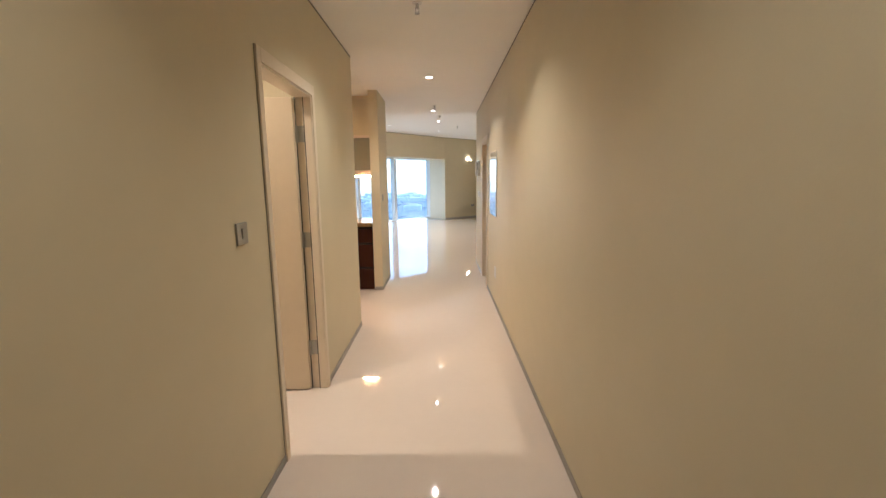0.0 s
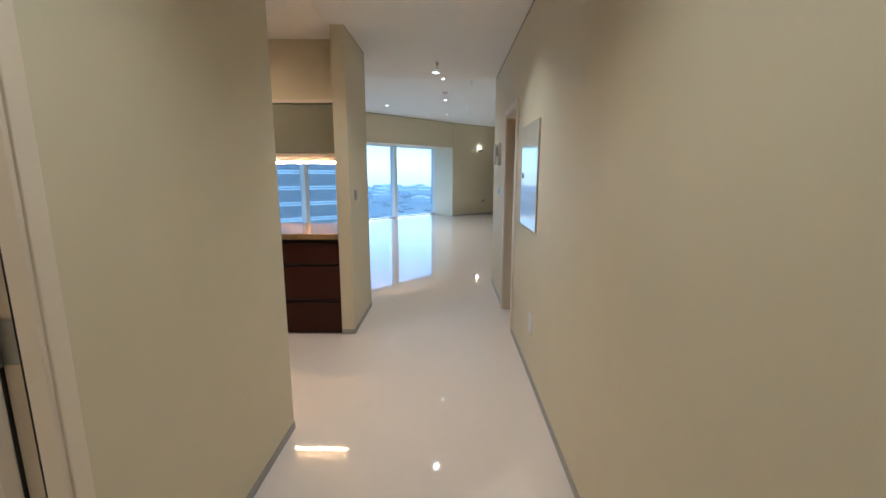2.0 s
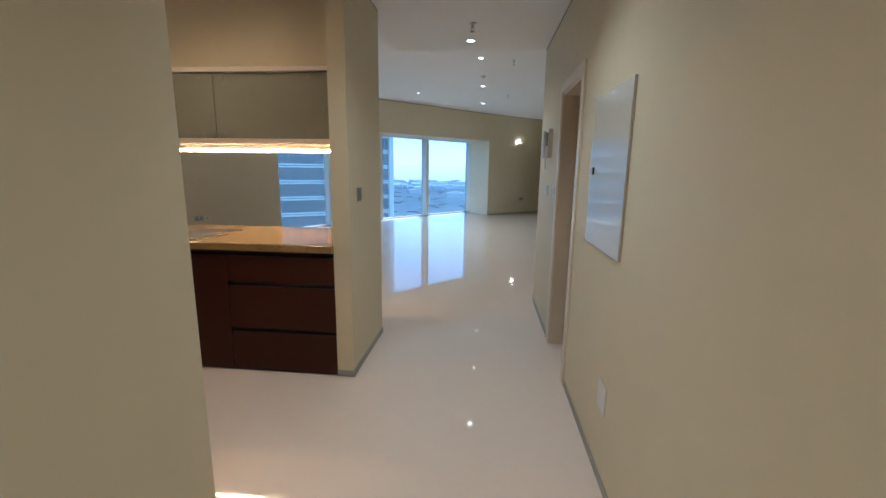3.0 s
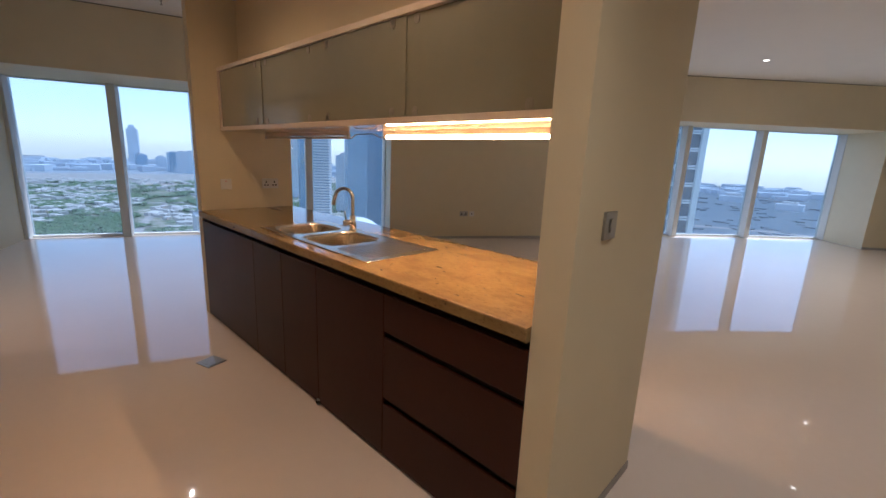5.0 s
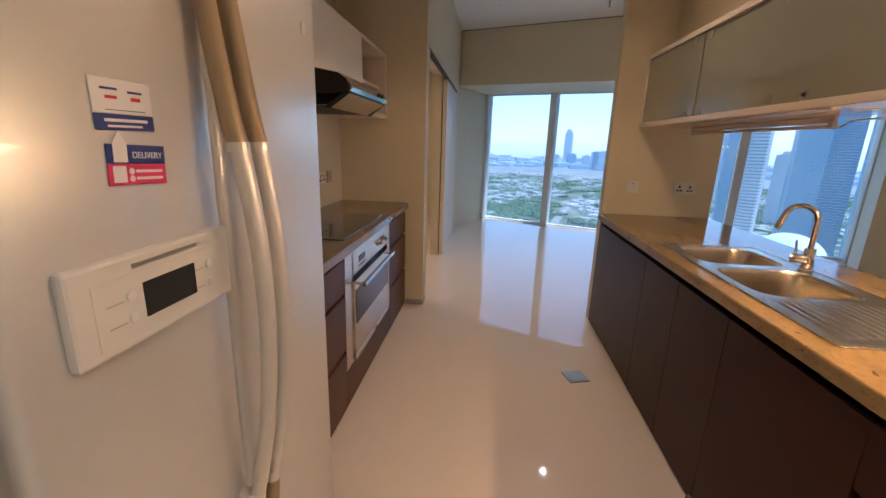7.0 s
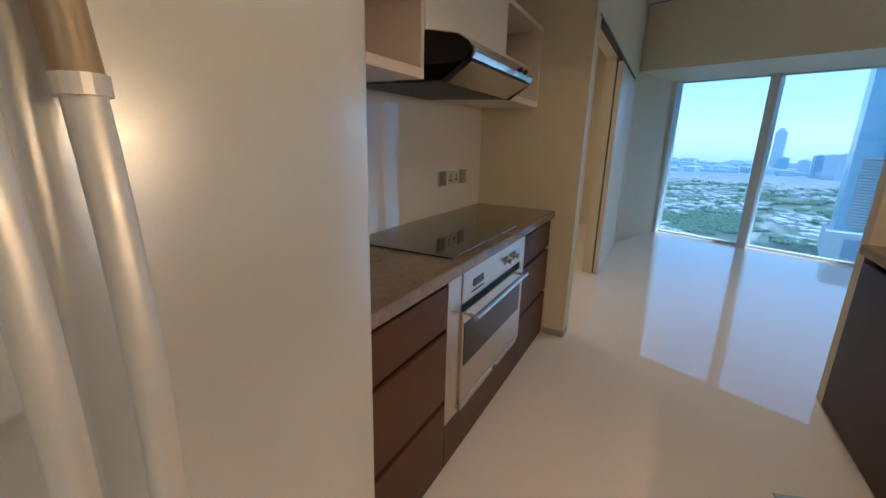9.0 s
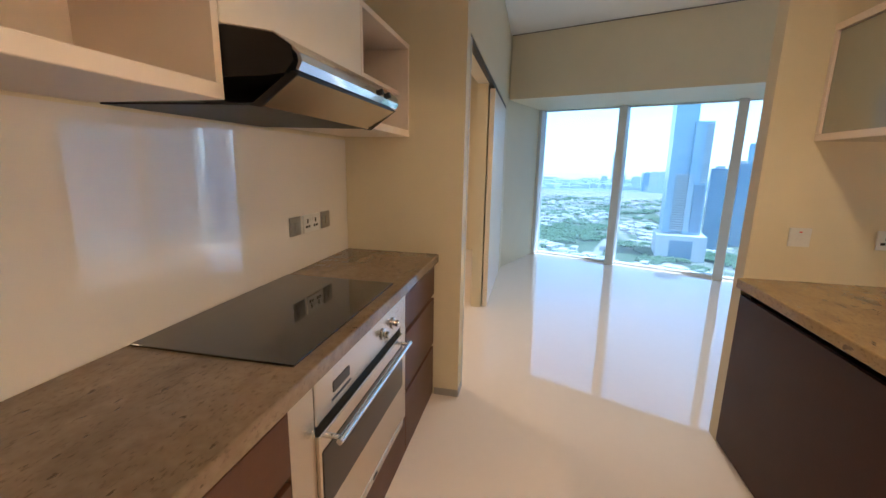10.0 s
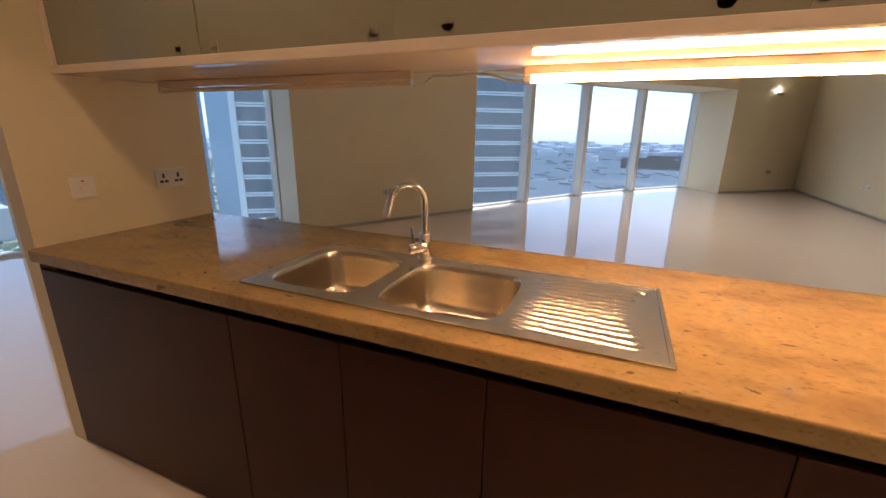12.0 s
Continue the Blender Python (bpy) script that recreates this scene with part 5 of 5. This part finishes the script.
road([out(104 - 3 * k, 640 + 60 * math.sin(k * 0.4)) for k in range(20)], 16)
road([out(104 - 4 * k, 1250 + 120 * math.sin(k * 0.3)) for k in range(28)], 30)
road([out(83 - 0.6 * k, 520 + 90 * k) for k in range(24)], 16)
road([out(66 - 2.0 * k, 470 + 16 * k) for k in range(12)], 24)
road([out(22 - 2.5 * k, 900 - 12 * k) for k in range(14)], 26)
# distance haze is put into the colours of these three plains
DESERT = material("pale_sand_with_haze", (0.36, 0.345, 0.315), 0.95, tint=(0.24, 0.24, 0.23), scale=0.006, spec=0.0)
SUBURB = material("suburb_haze_tint", (0.22, 0.27, 0.31), 0.95, tint=(0.28, 0.31, 0.34), scale=0.004, spec=0.0)
INDUSTRY = plots("industrial_haze_tint", ((0.10, 0.135, 0.165), (0.12, 0.155, 0.18), (0.15, 0.18, 0.20), (0.11, 0.145, 0.17)), 45)


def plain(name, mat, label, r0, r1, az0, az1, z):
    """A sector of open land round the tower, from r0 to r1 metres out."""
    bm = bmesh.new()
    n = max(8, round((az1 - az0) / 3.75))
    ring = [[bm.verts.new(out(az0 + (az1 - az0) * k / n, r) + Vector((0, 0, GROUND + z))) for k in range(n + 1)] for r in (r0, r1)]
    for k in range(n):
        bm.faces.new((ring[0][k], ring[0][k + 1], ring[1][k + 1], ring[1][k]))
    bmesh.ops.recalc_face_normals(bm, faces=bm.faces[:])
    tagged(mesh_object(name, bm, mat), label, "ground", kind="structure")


plain("ground_desert", DESERT, "sandy plain beyond the city, paled with distance haze", 1900, 2800, 44, 360, 0.5)
plain("ground_suburb", SUBURB, "suburbs towards the horizon, tinted blue-grey for haze", 2800, 4880, 44, 360, 0.5)
plain("ground_industry", INDUSTRY, "industrial plain tinted grey-blue for haze", 120, 4880, -30, 44, 0.5)
SANDM = material("bare_sand_plot", (0.38, 0.33, 0.27), 0.95, tint=(0.33, 0.285, 0.235), scale=0.02, spec=0.0)
for az, dist, w, dep in ((90, 610, 90, 50), (88.5, 690, 50, 36), (79.5, 560, 60, 24), (84, 1700, 260, 60), (78, 2000, 300, 80)):
    bm = facing_box(az, dist, w, dep, GROUND + 0.2, GROUND + 0.9, 12)
    tagged(mesh_object("sand_plot", bm, SANDM), "bare pale sand plot between gardens", "ground", kind="structure")
